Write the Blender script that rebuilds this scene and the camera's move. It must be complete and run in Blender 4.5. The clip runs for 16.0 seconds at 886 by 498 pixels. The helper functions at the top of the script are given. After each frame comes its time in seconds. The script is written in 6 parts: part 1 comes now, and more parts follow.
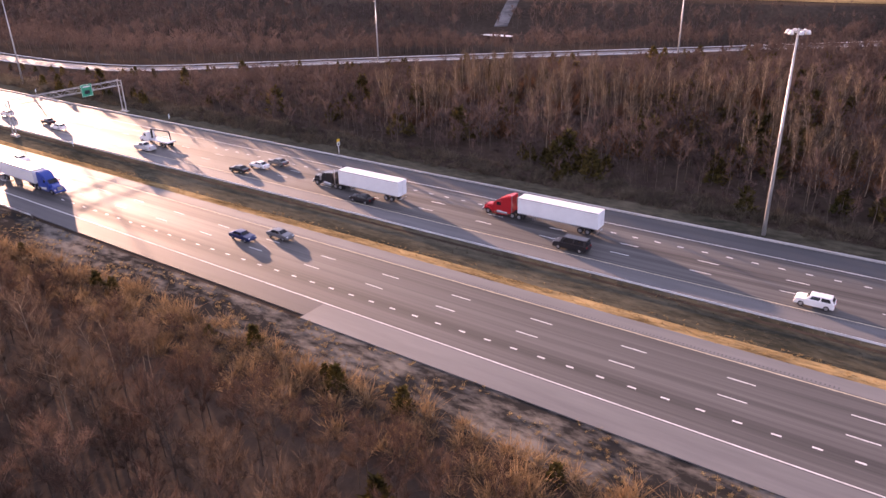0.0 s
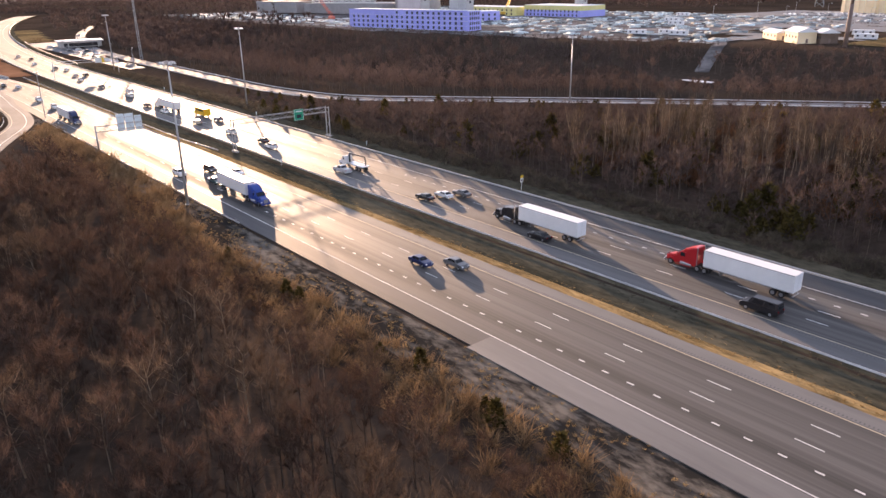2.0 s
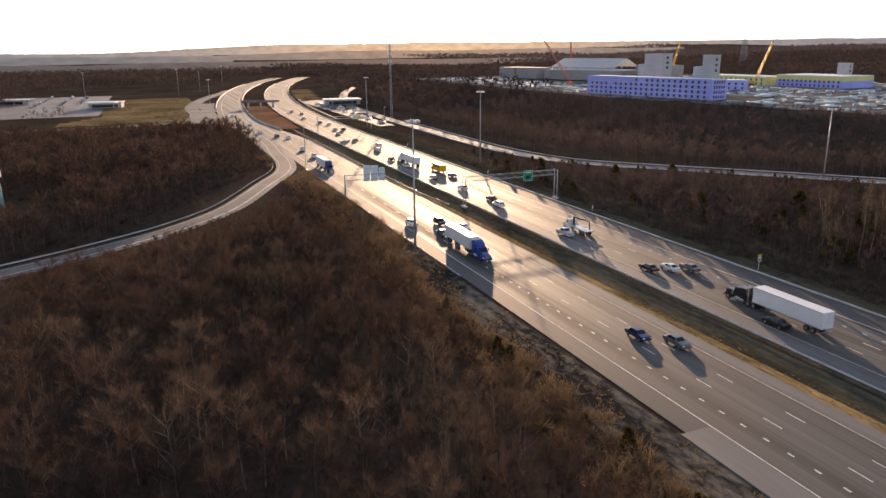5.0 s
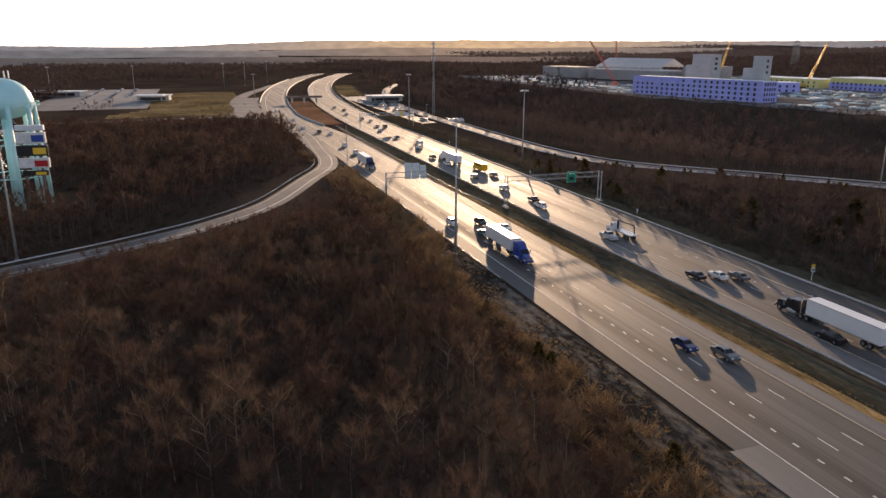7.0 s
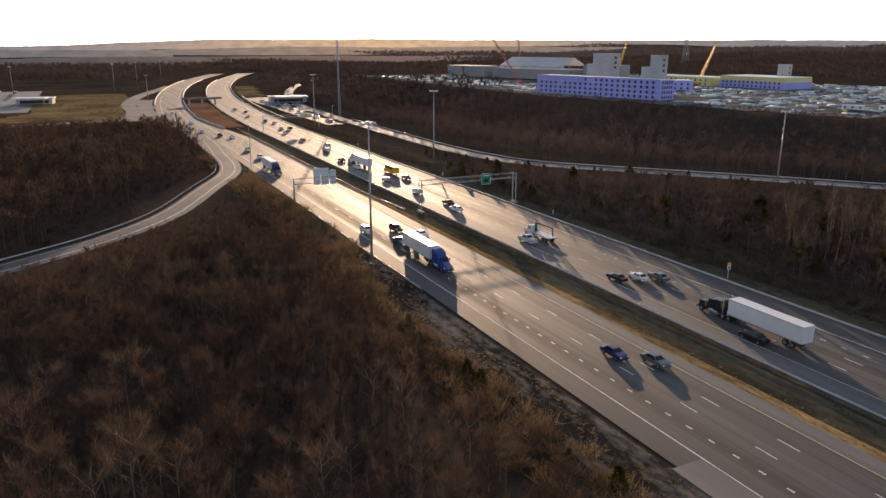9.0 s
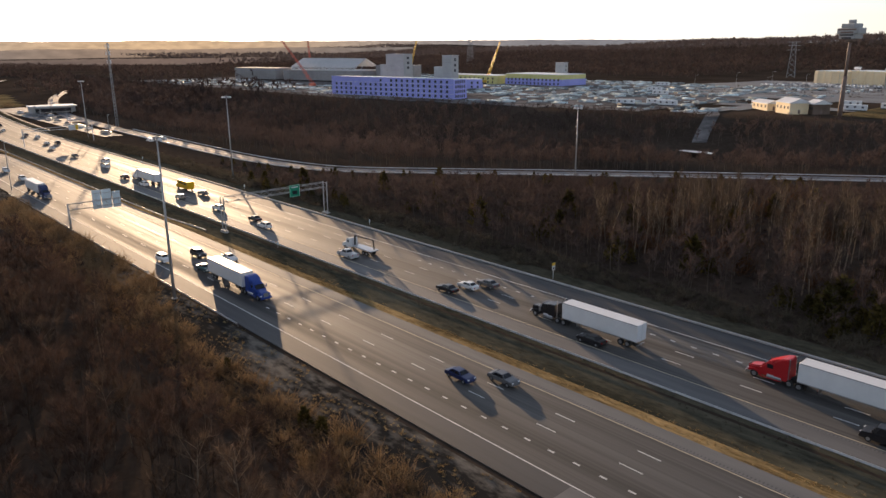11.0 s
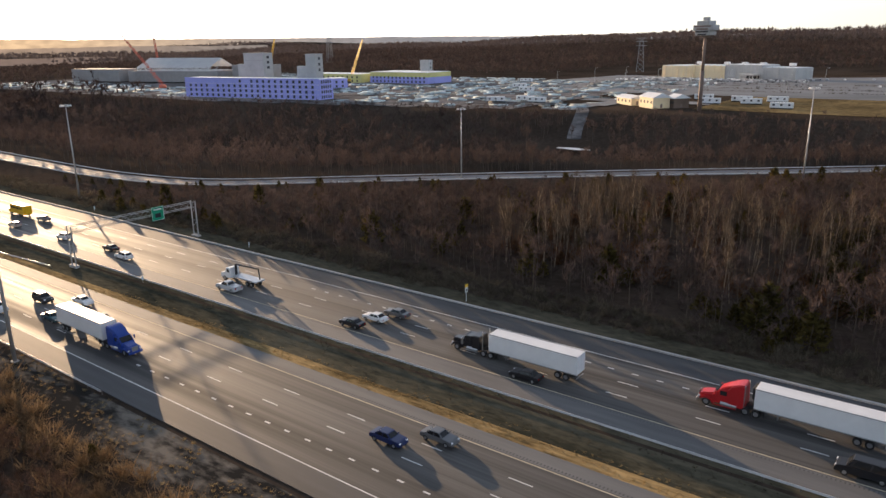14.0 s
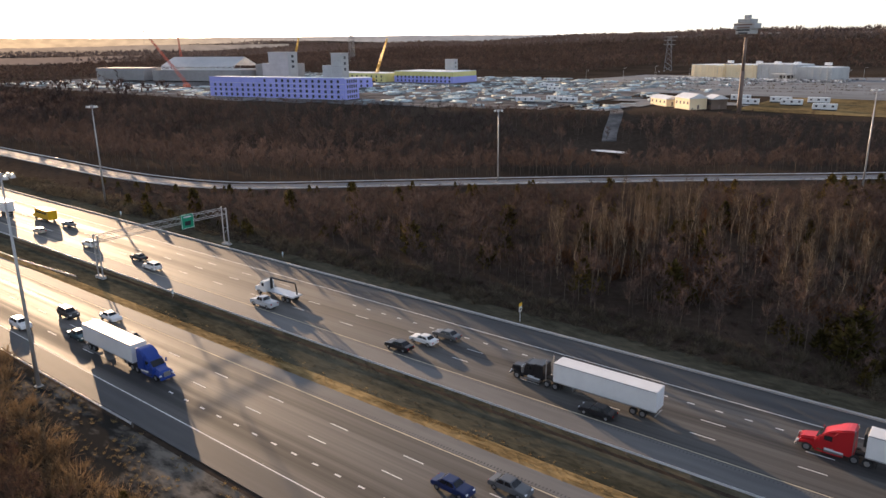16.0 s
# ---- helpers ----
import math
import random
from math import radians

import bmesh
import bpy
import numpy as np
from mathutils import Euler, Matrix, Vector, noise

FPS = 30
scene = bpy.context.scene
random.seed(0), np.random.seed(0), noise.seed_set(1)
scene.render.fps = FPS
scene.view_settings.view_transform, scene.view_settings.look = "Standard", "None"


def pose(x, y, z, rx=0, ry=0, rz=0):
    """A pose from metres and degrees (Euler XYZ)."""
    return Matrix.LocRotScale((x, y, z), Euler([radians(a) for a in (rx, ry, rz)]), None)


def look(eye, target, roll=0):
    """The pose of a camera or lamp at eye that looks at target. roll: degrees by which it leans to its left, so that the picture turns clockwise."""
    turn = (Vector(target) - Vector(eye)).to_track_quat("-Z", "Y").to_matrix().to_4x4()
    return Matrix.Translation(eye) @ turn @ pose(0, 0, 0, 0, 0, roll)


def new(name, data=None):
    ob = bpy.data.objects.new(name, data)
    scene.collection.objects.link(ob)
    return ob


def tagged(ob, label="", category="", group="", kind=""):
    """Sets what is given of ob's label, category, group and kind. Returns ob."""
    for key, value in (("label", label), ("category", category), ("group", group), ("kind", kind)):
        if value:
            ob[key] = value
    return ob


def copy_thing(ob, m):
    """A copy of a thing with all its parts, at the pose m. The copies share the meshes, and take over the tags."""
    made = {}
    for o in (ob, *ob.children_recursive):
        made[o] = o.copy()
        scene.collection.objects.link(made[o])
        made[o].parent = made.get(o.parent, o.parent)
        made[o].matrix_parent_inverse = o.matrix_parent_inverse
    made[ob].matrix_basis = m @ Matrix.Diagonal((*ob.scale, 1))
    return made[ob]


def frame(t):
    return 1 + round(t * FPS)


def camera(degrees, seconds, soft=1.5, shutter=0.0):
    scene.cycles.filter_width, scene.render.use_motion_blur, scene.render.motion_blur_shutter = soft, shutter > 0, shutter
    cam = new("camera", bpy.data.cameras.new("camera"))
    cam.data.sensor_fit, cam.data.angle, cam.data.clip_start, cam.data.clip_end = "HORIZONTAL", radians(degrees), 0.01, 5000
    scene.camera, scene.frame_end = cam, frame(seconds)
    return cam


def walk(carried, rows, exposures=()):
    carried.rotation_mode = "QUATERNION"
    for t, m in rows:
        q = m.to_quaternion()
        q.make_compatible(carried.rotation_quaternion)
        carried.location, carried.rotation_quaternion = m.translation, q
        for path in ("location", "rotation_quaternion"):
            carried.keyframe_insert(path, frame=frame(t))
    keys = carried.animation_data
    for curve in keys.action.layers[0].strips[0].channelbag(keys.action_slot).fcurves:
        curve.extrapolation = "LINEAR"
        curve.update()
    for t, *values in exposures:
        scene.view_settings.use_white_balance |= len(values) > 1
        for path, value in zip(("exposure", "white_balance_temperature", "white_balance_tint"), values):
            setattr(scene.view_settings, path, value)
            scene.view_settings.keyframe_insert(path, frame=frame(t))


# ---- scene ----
cam = camera(63.2, 16.0)
PATH = [
    (0, (2.312, 0.852, 45.468), (1.254, 2.345, 44.661), -1.3),
    (0.5, (2.184, 0.904, 45.429), (1.025, 2.331, 44.641), -1.2),
    (1, (2.083, 0.914, 45.379), (0.83, 2.269, 44.609), -1.1),
    (1.5, (1.965, 0.956, 45.309), (0.622, 2.235, 44.561), -1.0),
    (2, (1.919, 1.016, 45.228), (0.483, 2.218, 44.525), -0.9),
    (2.5, (1.801, 1.121, 45.162), (0.278, 2.241, 44.509), -0.8),
    (3, (1.752, 1.183, 45.09), (0.15, 2.215, 44.484), -0.8),
    (3.5, (1.668, 1.24, 45.046), (0.005, 2.185, 44.459), -0.6),
    (4, (1.553, 1.382, 45.032), (-0.162, 2.243, 44.468), -0.6),
    (4.5, (1.307, 1.493, 45.028), (-0.455, 2.269, 44.485), -0.7),
    (7, (-1.162, 1.662, 45.03), (-2.985, 2.284, 44.491), 0.1),
    (7.5, (-2.354, 1.811, 45.09), (-4.188, 2.399, 44.55), 0.2),
    (8, (-4.091, 2.026, 45.142), (-5.931, 2.599, 44.607), -0.2),
    (8.5, (-6.158, 2.379, 45.182), (-7.991, 2.966, 44.64), 0.1),
    (9, (-8.488, 2.854, 45.199), (-10.215, 3.707, 44.658), 0.1),
    (9.5, (-11.154, 3.469, 45.248), (-12.761, 4.53, 44.708), -0.2),
    (10, (-13.995, 4.265, 45.31), (-15.543, 5.41, 44.77), -0.2),
    (12.5, (-28.317, 9.197, 45.827), (-29.548, 10.676, 45.281), -0.7),
    (13, (-30.964, 10.458, 45.943), (-32.158, 11.966, 45.395), -0.7),
    (13.5, (-33.478, 11.841, 46.033), (-34.637, 13.376, 45.483), -0.7),
    (14, (-35.924, 13.255, 46.099), (-37.075, 14.796, 45.548), -0.7),
    (14.5, (-38.366, 14.746, 46.143), (-39.552, 16.26, 45.591), -0.7),
    (15, (-40.874, 16.112, 46.168), (-42.062, 17.623, 45.615), -0.7),
    (15.5, (-43.588, 17.147, 46.168), (-44.775, 18.658, 45.614), -0.6),
    (16, (-46.618, 17.876, 46.204), (-47.808, 19.385, 45.651), -0.7),
]
EXPOSURES = [(0.0, 2.1, 6400, 46), (0.5, 1.85, 6350, 32), (1.5, 1.8, 6300, 26), (2.5, 1.65, 6300, 26), (3.0, 1.45, 6300, 22), (4.5, 1.1, 6300, 20), (7.0, 0.68, 6200, 19), (10.0, 0.68, 6200, 17), (12.5, 0.8, 6200, 14), (14.0, 1.05, 6200, 14), (16.0, 1.15, 6200, 16)]
walk(cam, [(t, look(eye, target, roll)) for t, eye, target, roll in PATH], EXPOSURES)
# ---------------------------------------------------------------- light
SUN_AZ, SUN_EL = 21.5, 7.2           # degrees from -x towards +y, and above the horizon
sun_dir = Vector((-math.cos(radians(SUN_AZ)) * math.cos(radians(SUN_EL)), math.sin(radians(SUN_AZ)) * math.cos(radians(SUN_EL)), math.sin(radians(SUN_EL))))
world = bpy.data.worlds.new("world")
scene.world = world
world.use_nodes = True
wn, wl = world.node_tree.nodes, world.node_tree.links
sky = wn.new("ShaderNodeTexSky")
sky.sky_type, sky.sun_disc = "NISHITA", False
sky.sun_elevation = radians(SUN_EL)
sky.sun_rotation = math.atan2(sun_dir.x, sun_dir.y)
sky.altitude, sky.air_density, sky.dust_density, sky.ozone_density = 200, 1.0, 0.4, 2.5
wn["Background"].inputs["Strength"].default_value = 0.15
sky_fade = wn.new("ShaderNodeHueSaturation")      # takes over half the colour out of the sky
sky_fade.inputs["Saturation"].default_value = 0.42
wl.new(sky.outputs[0], sky_fade.inputs["Color"])
wl.new(sky_fade.outputs[0], wn["Background"].inputs[0])
lamp = bpy.data.lights.new("sun", "SUN")
lamp.energy, lamp.angle, lamp.color = 5.0, radians(0.53), (1.0, 0.68, 0.38)
sun = new("sun", lamp)
sun.matrix_world = look(sun_dir * 900, (0, 0, 0))


# ---------------------------------------------------------------- materials
def mat(name, c1, c2, rough=0.8, scale=1.0, big=0.05, bump=0.0, metal=0.0, stretch=(1, 1, 1), island=0.0, per_object=0.0, spec=0.5, low=0.35, high=0.65, bump_scale=None, rough_var=0.0, thin=0.0):
    """Two colours mixed by noise at two scales, fine relief, and variation from piece to piece."""
    m = bpy.data.materials.new(name)
    m.use_nodes = True
    n, l = m.node_tree.nodes, m.node_tree.links
    b = n["Principled BSDF"]
    co = n.new("ShaderNodeTexCoord")
    mp = n.new("ShaderNodeMapping")
    mp.inputs["Scale"].default_value = stretch
    l.new(co.outputs["Object"], mp.inputs["Vector"])
    fine = n.new("ShaderNodeTexNoise")
    fine.inputs["Scale"].default_value, fine.inputs["Detail"].default_value, fine.inputs["Roughness"].default_value = scale, 6, 0.65
    wide = n.new("ShaderNodeTexNoise")
    wide.inputs["Scale"].default_value, wide.inputs["Detail"].default_value = big, 3
    l.new(mp.outputs[0], fine.inputs["Vector"])
    l.new(mp.outputs[0], wide.inputs["Vector"])
    add = n.new("ShaderNodeMath")
    add.operation = "MULTIPLY_ADD"
    add.inputs[1].default_value = 0.5
    l.new(wide.outputs[0], add.inputs[0])
    half = n.new("ShaderNodeMath")
    half.operation = "MULTIPLY"
    half.inputs[1].default_value = 0.5
    l.new(fine.outputs[0], half.inputs[0])
    l.new(half.outputs[0], add.inputs[2])
    ramp = n.new("ShaderNodeValToRGB")
    ramp.color_ramp.elements[0].position, ramp.color_ramp.elements[1].position = low, high
    ramp.color_ramp.elements[0].color, ramp.color_ramp.elements[1].color = (*c1, 1), (*c2, 1)
    l.new(add.outputs[0], ramp.inputs[0])
    out = ramp.outputs[0]
    if island or per_object:
        src = n.new("ShaderNodeNewGeometry").outputs["Random Per Island"] if island else n.new("ShaderNodeObjectInfo").outputs["Random"]
        amount = island or per_object
        rng = n.new("ShaderNodeMapRange")
        rng.inputs["To Min"].default_value, rng.inputs["To Max"].default_value = 1 - amount, 1 + amount
        l.new(src, rng.inputs["Value"])
        mix = n.new("ShaderNodeVectorMath")
        mix.operation = "SCALE"
        l.new(out, mix.inputs[0])
        l.new(rng.outputs[0], mix.inputs["Scale"])
        out = mix.outputs[0]
    l.new(out, b.inputs["Base Color"])
    b.inputs["Roughness"].default_value, b.inputs["Metallic"].default_value = rough, metal
    b.inputs["Specular IOR Level"].default_value = spec
    if rough_var:
        rr = n.new("ShaderNodeMapRange")
        rr.inputs["From Min"].default_value, rr.inputs["From Max"].default_value = 0.3, 0.7
        rr.inputs["To Min"].default_value, rr.inputs["To Max"].default_value = rough + rough_var, rough - rough_var
        l.new(add.outputs[0], rr.inputs["Value"])
        l.new(rr.outputs[0], b.inputs["Roughness"])
    if bump:
        bp = n.new("ShaderNodeBump")
        bp.inputs["Strength"].default_value, bp.inputs["Distance"].default_value = bump, 0.1
        if bump_scale:
            grain = n.new("ShaderNodeTexNoise")
            grain.inputs["Scale"].default_value = bump_scale
            l.new(co.outputs["Object"], grain.inputs["Vector"])
            l.new(grain.outputs[0], bp.inputs["Height"])
        else:
            l.new(fine.outputs[0], bp.inputs["Height"])
        l.new(bp.outputs[0], b.inputs["Normal"])
    if thin:                                   # light passes through fine twigs and blades
        tr = n.new("ShaderNodeBsdfTranslucent")
        l.new(out, tr.inputs["Color"])
        ms = n.new("ShaderNodeMixShader")
        ms.inputs[0].default_value = thin
        l.new(b.outputs[0], ms.inputs[1])
        l.new(tr.outputs[0], ms.inputs[2])
        l.new(ms.outputs[0], n["Material Output"].inputs["Surface"])
    return m


def glow(name, colour, strength):
    m = bpy.data.materials.new(name)
    m.use_nodes = True
    b = m.node_tree.nodes["Principled BSDF"]
    b.inputs["Base Color"].default_value = (*colour, 1)
    b.inputs["Emission Color"].default_value, b.inputs["Emission Strength"].default_value = (*colour, 1), strength
    return m


M_ground = mat("ground", (0.032, 0.026, 0.021), (0.085, 0.064, 0.048), 0.95, 0.5, 0.02, 0.6, spec=0.0)
M_verge = mat("verge", (0.030, 0.028, 0.025), (0.185, 0.165, 0.138), 0.95, 0.7, 0.11, 0.9, stretch=(0.45, 1, 1), low=0.46, high=0.60, spec=0.0)
M_ditch = mat("ditch", (0.036, 0.036, 0.026), (0.125, 0.112, 0.078), 0.95, 1.1, 0.10, 0.8, stretch=(0.35, 1, 1), low=0.38, high=0.64, spec=0.0)
M_straw = mat("straw", (0.09, 0.065, 0.032), (0.40, 0.285, 0.135), 0.95, 1.8, 0.3, 0.9, stretch=(0.25, 1, 1), low=0.38, high=0.62, spec=0.0)
M_meadow = mat("meadow", (0.085, 0.066, 0.036), (0.29, 0.215, 0.105), 0.95, 0.3, 0.03, 0.6, low=0.38, high=0.64, spec=0.0)
M_asphalt = mat("asphalt", (0.036, 0.035, 0.034), (0.112, 0.107, 0.099), 0.73, 0.85, 0.30, 0.10, stretch=(0.010, 1, 1), bump_scale=9, low=0.40, high=0.60, rough_var=0.15, spec=0.38)
M_shoulder = mat("shoulder", (0.048, 0.049, 0.051), (0.092, 0.093, 0.094), 0.75, 0.6, 0.1, 0.10, stretch=(0.05, 1, 1), bump_scale=9, spec=0.32)
M_concrete_road = mat("concrete_road", (0.105, 0.105, 0.104), (0.18, 0.178, 0.173), 0.74, 0.6, 0.06, 0.1, stretch=(0.1, 1, 1), bump_scale=9, spec=0.32)
M_ramp = mat("ramp_concrete", (0.10, 0.10, 0.10), (0.19, 0.188, 0.185), 0.72, 0.5, 0.05, 0.1, bump_scale=9, spec=0.06)
M_far_road = mat("frontage_asphalt", (0.14, 0.145, 0.155), (0.22, 0.225, 0.235), 0.8, 0.4, 0.03, 0.1, spec=0.08)
M_white = mat("white_paint", (0.50, 0.50, 0.48), (0.80, 0.80, 0.78), 0.7, 2.0, 0.4, spec=0.15)
M_yellow = mat("yellow_paint", (0.42, 0.37, 0.26), (0.60, 0.54, 0.40), 0.7, 2.0, 0.4, spec=0.15)
M_rail = mat("galvanized_steel", (0.58, 0.59, 0.60), (0.78, 0.79, 0.80), 0.45, 1.5, 0.1, 0.05, metal=0.15)
M_post = mat("weathered_post", (0.10, 0.09, 0.08), (0.20, 0.18, 0.16), 0.85, 2.0, 0.3)
M_barrier = mat("barrier_concrete", (0.34, 0.33, 0.31), (0.50, 0.48, 0.45), 0.8, 0.7, 0.05, 0.2)
M_pole = mat("steel_pole", (0.34, 0.34, 0.34), (0.50, 0.49, 0.48), 0.5, 1.0, 0.1, metal=0.4)
M_lamp = mat("lamp_housing", (0.6, 0.6, 0.6), (0.8, 0.8, 0.8), 0.4, 2.0, 0.2)
M_green = mat("green_sign", (0.0, 0.20, 0.11), (0.01, 0.30, 0.17), 0.4, 2.0, 0.3)
M_signback = mat("sign_back", (0.55, 0.63, 0.66), (0.70, 0.78, 0.81), 0.5, 1.0, 0.3)
M_signyellow = mat("sign_yellow", (0.75, 0.45, 0.02), (0.85, 0.55, 0.04), 0.5, 2.0, 0.3)
M_bark = mat("bark", (0.07, 0.055, 0.044), (0.16, 0.128, 0.10), 0.9, 1.5, 0.1, 0.4, spec=0.0)
M_bark_pale = mat("pale_bark", (0.19, 0.15, 0.11), (0.34, 0.27, 0.19), 0.9, 1.0, 0.05, 0.4, spec=0.0)
M_twig = mat("twigs", (0.043, 0.029, 0.023), (0.132, 0.086, 0.064), 0.9, 0.08, 0.03, island=0.62, spec=0.0, thin=0.2)
M_twig_pale = mat("pale_twigs", (0.055, 0.044, 0.034), (0.16, 0.122, 0.09), 0.9, 0.08, 0.03, island=0.55, spec=0.0, thin=0.2)
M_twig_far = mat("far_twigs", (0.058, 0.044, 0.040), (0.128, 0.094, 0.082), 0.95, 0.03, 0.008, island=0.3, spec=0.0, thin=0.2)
# paler and greyer than the far twigs: distance haze put into the colour
M_twig_hazed = mat("hazed_twigs", (0.10, 0.082, 0.078), (0.165, 0.132, 0.122), 0.95, 0.01, 0.003, island=0.25, spec=0.0, thin=0.2)
M_twig_tan = mat("tan_twigs", (0.055, 0.040, 0.030), (0.148, 0.106, 0.077), 0.9, 0.08, 0.03, island=0.6, spec=0.0, thin=0.25)
M_shrub = mat("shrub", (0.14, 0.095, 0.055), (0.31, 0.215, 0.12), 0.95, 0.15, 0.05, island=0.45, spec=0.0, thin=0.2)
M_rusty = mat("rusty_twigs", (0.06, 0.032, 0.018), (0.17, 0.092, 0.05), 0.95, 0.15, 0.05, island=0.5, spec=0.0, thin=0.2)
M_scrub = mat("grey_scrub", (0.055, 0.048, 0.036), (0.155, 0.132, 0.095), 0.95, 0.15, 0.05, island=0.45, spec=0.0, thin=0.2)
M_cedar = mat("cedar", (0.032, 0.034, 0.013), (0.125, 0.092, 0.030), 0.9, 0.25, 0.06, island=0.55, spec=0.0, thin=0.2)
M_grass = mat("dry_grass", (0.20, 0.145, 0.07), (0.42, 0.31, 0.15), 0.95, 0.3, 0.1, island=0.4, spec=0.0, thin=0.2)
M_blue = mat("blue_sheathing", (0.30, 0.32, 0.74), (0.40, 0.42, 0.86), 0.6, 0.25, 0.05)
M_yellow_sheath = mat("yellow_sheathing", (0.58, 0.55, 0.20), (0.72, 0.68, 0.30), 0.6, 0.25, 0.05)
M_conc = mat("grey_concrete", (0.36, 0.36, 0.36), (0.52, 0.52, 0.51), 0.8, 0.15, 0.03, 0.1)
M_grey_steel = mat("grey_cladding", (0.22, 0.21, 0.21), (0.33, 0.32, 0.32), 0.7, 0.2, 0.03)
M_roof_white = mat("white_roof", (0.62, 0.64, 0.66), (0.80, 0.81, 0.82), 0.5, 0.3, 0.05)
M_sheet = mat("white_sheeting", (0.7, 0.71, 0.72), (0.85, 0.85, 0.85), 0.5, 0.3, 0.05, thin=0.5)
M_dark = mat("dark_opening", (0.012, 0.012, 0.018), (0.03, 0.03, 0.04), 0.3, 1.0, 0.2)
M_yard = mat("yard_dirt", (0.085, 0.082, 0.08), (0.25, 0.235, 0.225), 0.85, 0.13, 0.03, 0.3, low=0.40, high=0.60, spec=0.0)
M_lot = mat("lot_asphalt", (0.12, 0.125, 0.13), (0.22, 0.226, 0.232), 0.75, 0.06, 0.015, 0.1, stretch=(0.3, 1, 1), spec=0.12)
M_dirt = mat("red_dirt", (0.17, 0.09, 0.05), (0.30, 0.17, 0.10), 0.9, 0.15, 0.03, 0.4, spec=0.0)
M_cream = mat("cream_stucco", (0.78, 0.62, 0.38), (0.88, 0.74, 0.50), 0.8, 0.2, 0.04)
M_brown = mat("brown_wall", (0.11, 0.075, 0.055), (0.18, 0.13, 0.10), 0.8, 0.3, 0.05)
M_teal = mat("tank_paint", (0.42, 0.74, 0.77), (0.55, 0.86, 0.88), 0.45, 0.25, 0.06)
M_rust = mat("rusty_steel", (0.14, 0.10, 0.085), (0.24, 0.17, 0.14), 0.7, 0.6, 0.1)
M_crane_red = mat("crane_red", (0.45, 0.10, 0.06), (0.60, 0.16, 0.10), 0.5, 0.5, 0.1)
M_crane_yellow = mat("crane_yellow", (0.60, 0.36, 0.03), (0.75, 0.46, 0.05), 0.5, 0.5, 0.1)
M_lattice = mat("lattice_steel", (0.24, 0.25, 0.26), (0.36, 0.37, 0.38), 0.5, 0.5, 0.1, metal=0.5)
M_stack = mat("stacked_goods", (0.15, 0.19, 0.20), (0.52, 0.60, 0.62), 0.6, 0.1, 0.03, island=0.85)
# pale base colour stands in for bright sky mirrored in the pond
M_water = mat("pond_sky_reflection", (0.50, 0.52, 0.54), (0.78, 0.79, 0.80), 0.35, 0.3, 0.08, 0.05)
M_tyre = mat("tyre", (0.015, 0.015, 0.015), (0.03, 0.03, 0.03), 0.85, 3.0, 0.5)
M_rim = mat("rim", (0.35, 0.35, 0.36), (0.5, 0.5, 0.5), 0.35, 3.0, 0.5, metal=0.8)
M_glass = mat("car_glass", (0.01, 0.012, 0.015), (0.02, 0.022, 0.025), 0.08, 1.0, 0.3)
M_headlight = mat("headlight", (0.7, 0.72, 0.75), (0.85, 0.86, 0.88), 0.15, 2.0, 0.5)
M_taillight = mat("taillight", (0.35, 0.01, 0.01), (0.45, 0.02, 0.02), 0.25, 2.0, 0.5)
PAINTS = {}
for nm, c in (("white", (0.78, 0.78, 0.77)), ("black", (0.015, 0.015, 0.018)), ("silver", (0.5, 0.51, 0.52)), ("grey", (0.12, 0.125, 0.13)), ("navy", (0.012, 0.025, 0.10)),
              ("red", (0.45, 0.015, 0.02)), ("yellow", (0.75, 0.42, 0.01)), ("blue", (0.02, 0.06, 0.30)), ("dark_teal", (0.015, 0.07, 0.09)), ("beige", (0.45, 0.40, 0.33))):
    PAINTS[nm] = mat(nm + "_car_paint", tuple(v * 0.9 for v in c), c, 0.28 if nm != "white" else 0.4, 0.8, 0.3)


# ---------------------------------------------------------------- mesh helpers
def part(name, bm, material, parent=None, label="", smooth=False):
    me = bpy.data.meshes.new(name)
    bm.to_mesh(me)
    bm.free()
    me.materials.append(material)
    if smooth:
        for p in me.polygons:
            p.use_smooth = True
    ob = new(name, me)
    ob.parent = parent
    if label:
        ob["label"] = label
    return ob


def share(name, me, parent, m):
    ob = new(name, me)
    ob.parent = parent
    ob.matrix_basis = m
    return ob


def thing(name, label, category, m=None, group=""):
    ob = new(name)
    ob.empty_display_size = 0.5
    if m is not None:
        ob.matrix_basis = m
    return tagged(ob, label, category, group)


def box(bm, c, s, m=None, bevel=0.0):
    """A box about c of size s, with its edges broken by bevel."""
    t = Matrix.Translation(c) @ Matrix.Diagonal((*s, 1))
    r = bmesh.ops.create_cube(bm, size=1.0, matrix=(m @ t) if m is not None else t)
    if bevel:
        edges = list({e for v in r["verts"] for e in v.link_edges})
        bmesh.ops.bevel(bm, geom=edges, offset=bevel, segments=1, affect="EDGES")
    return bm


def rod(bm, a, b, r0, r1=None, n=8):
    """A tapered round bar from a to b."""
    a, b = Vector(a), Vector(b)
    d = b - a
    m = Matrix.Translation((a + b) / 2) @ d.to_track_quat("Z", "Y").to_matrix().to_4x4()
    bmesh.ops.create_cone(bm, cap_ends=True, segments=n, radius1=r0, radius2=r0 if r1 is None else r1, depth=d.length, matrix=m)
    return bm


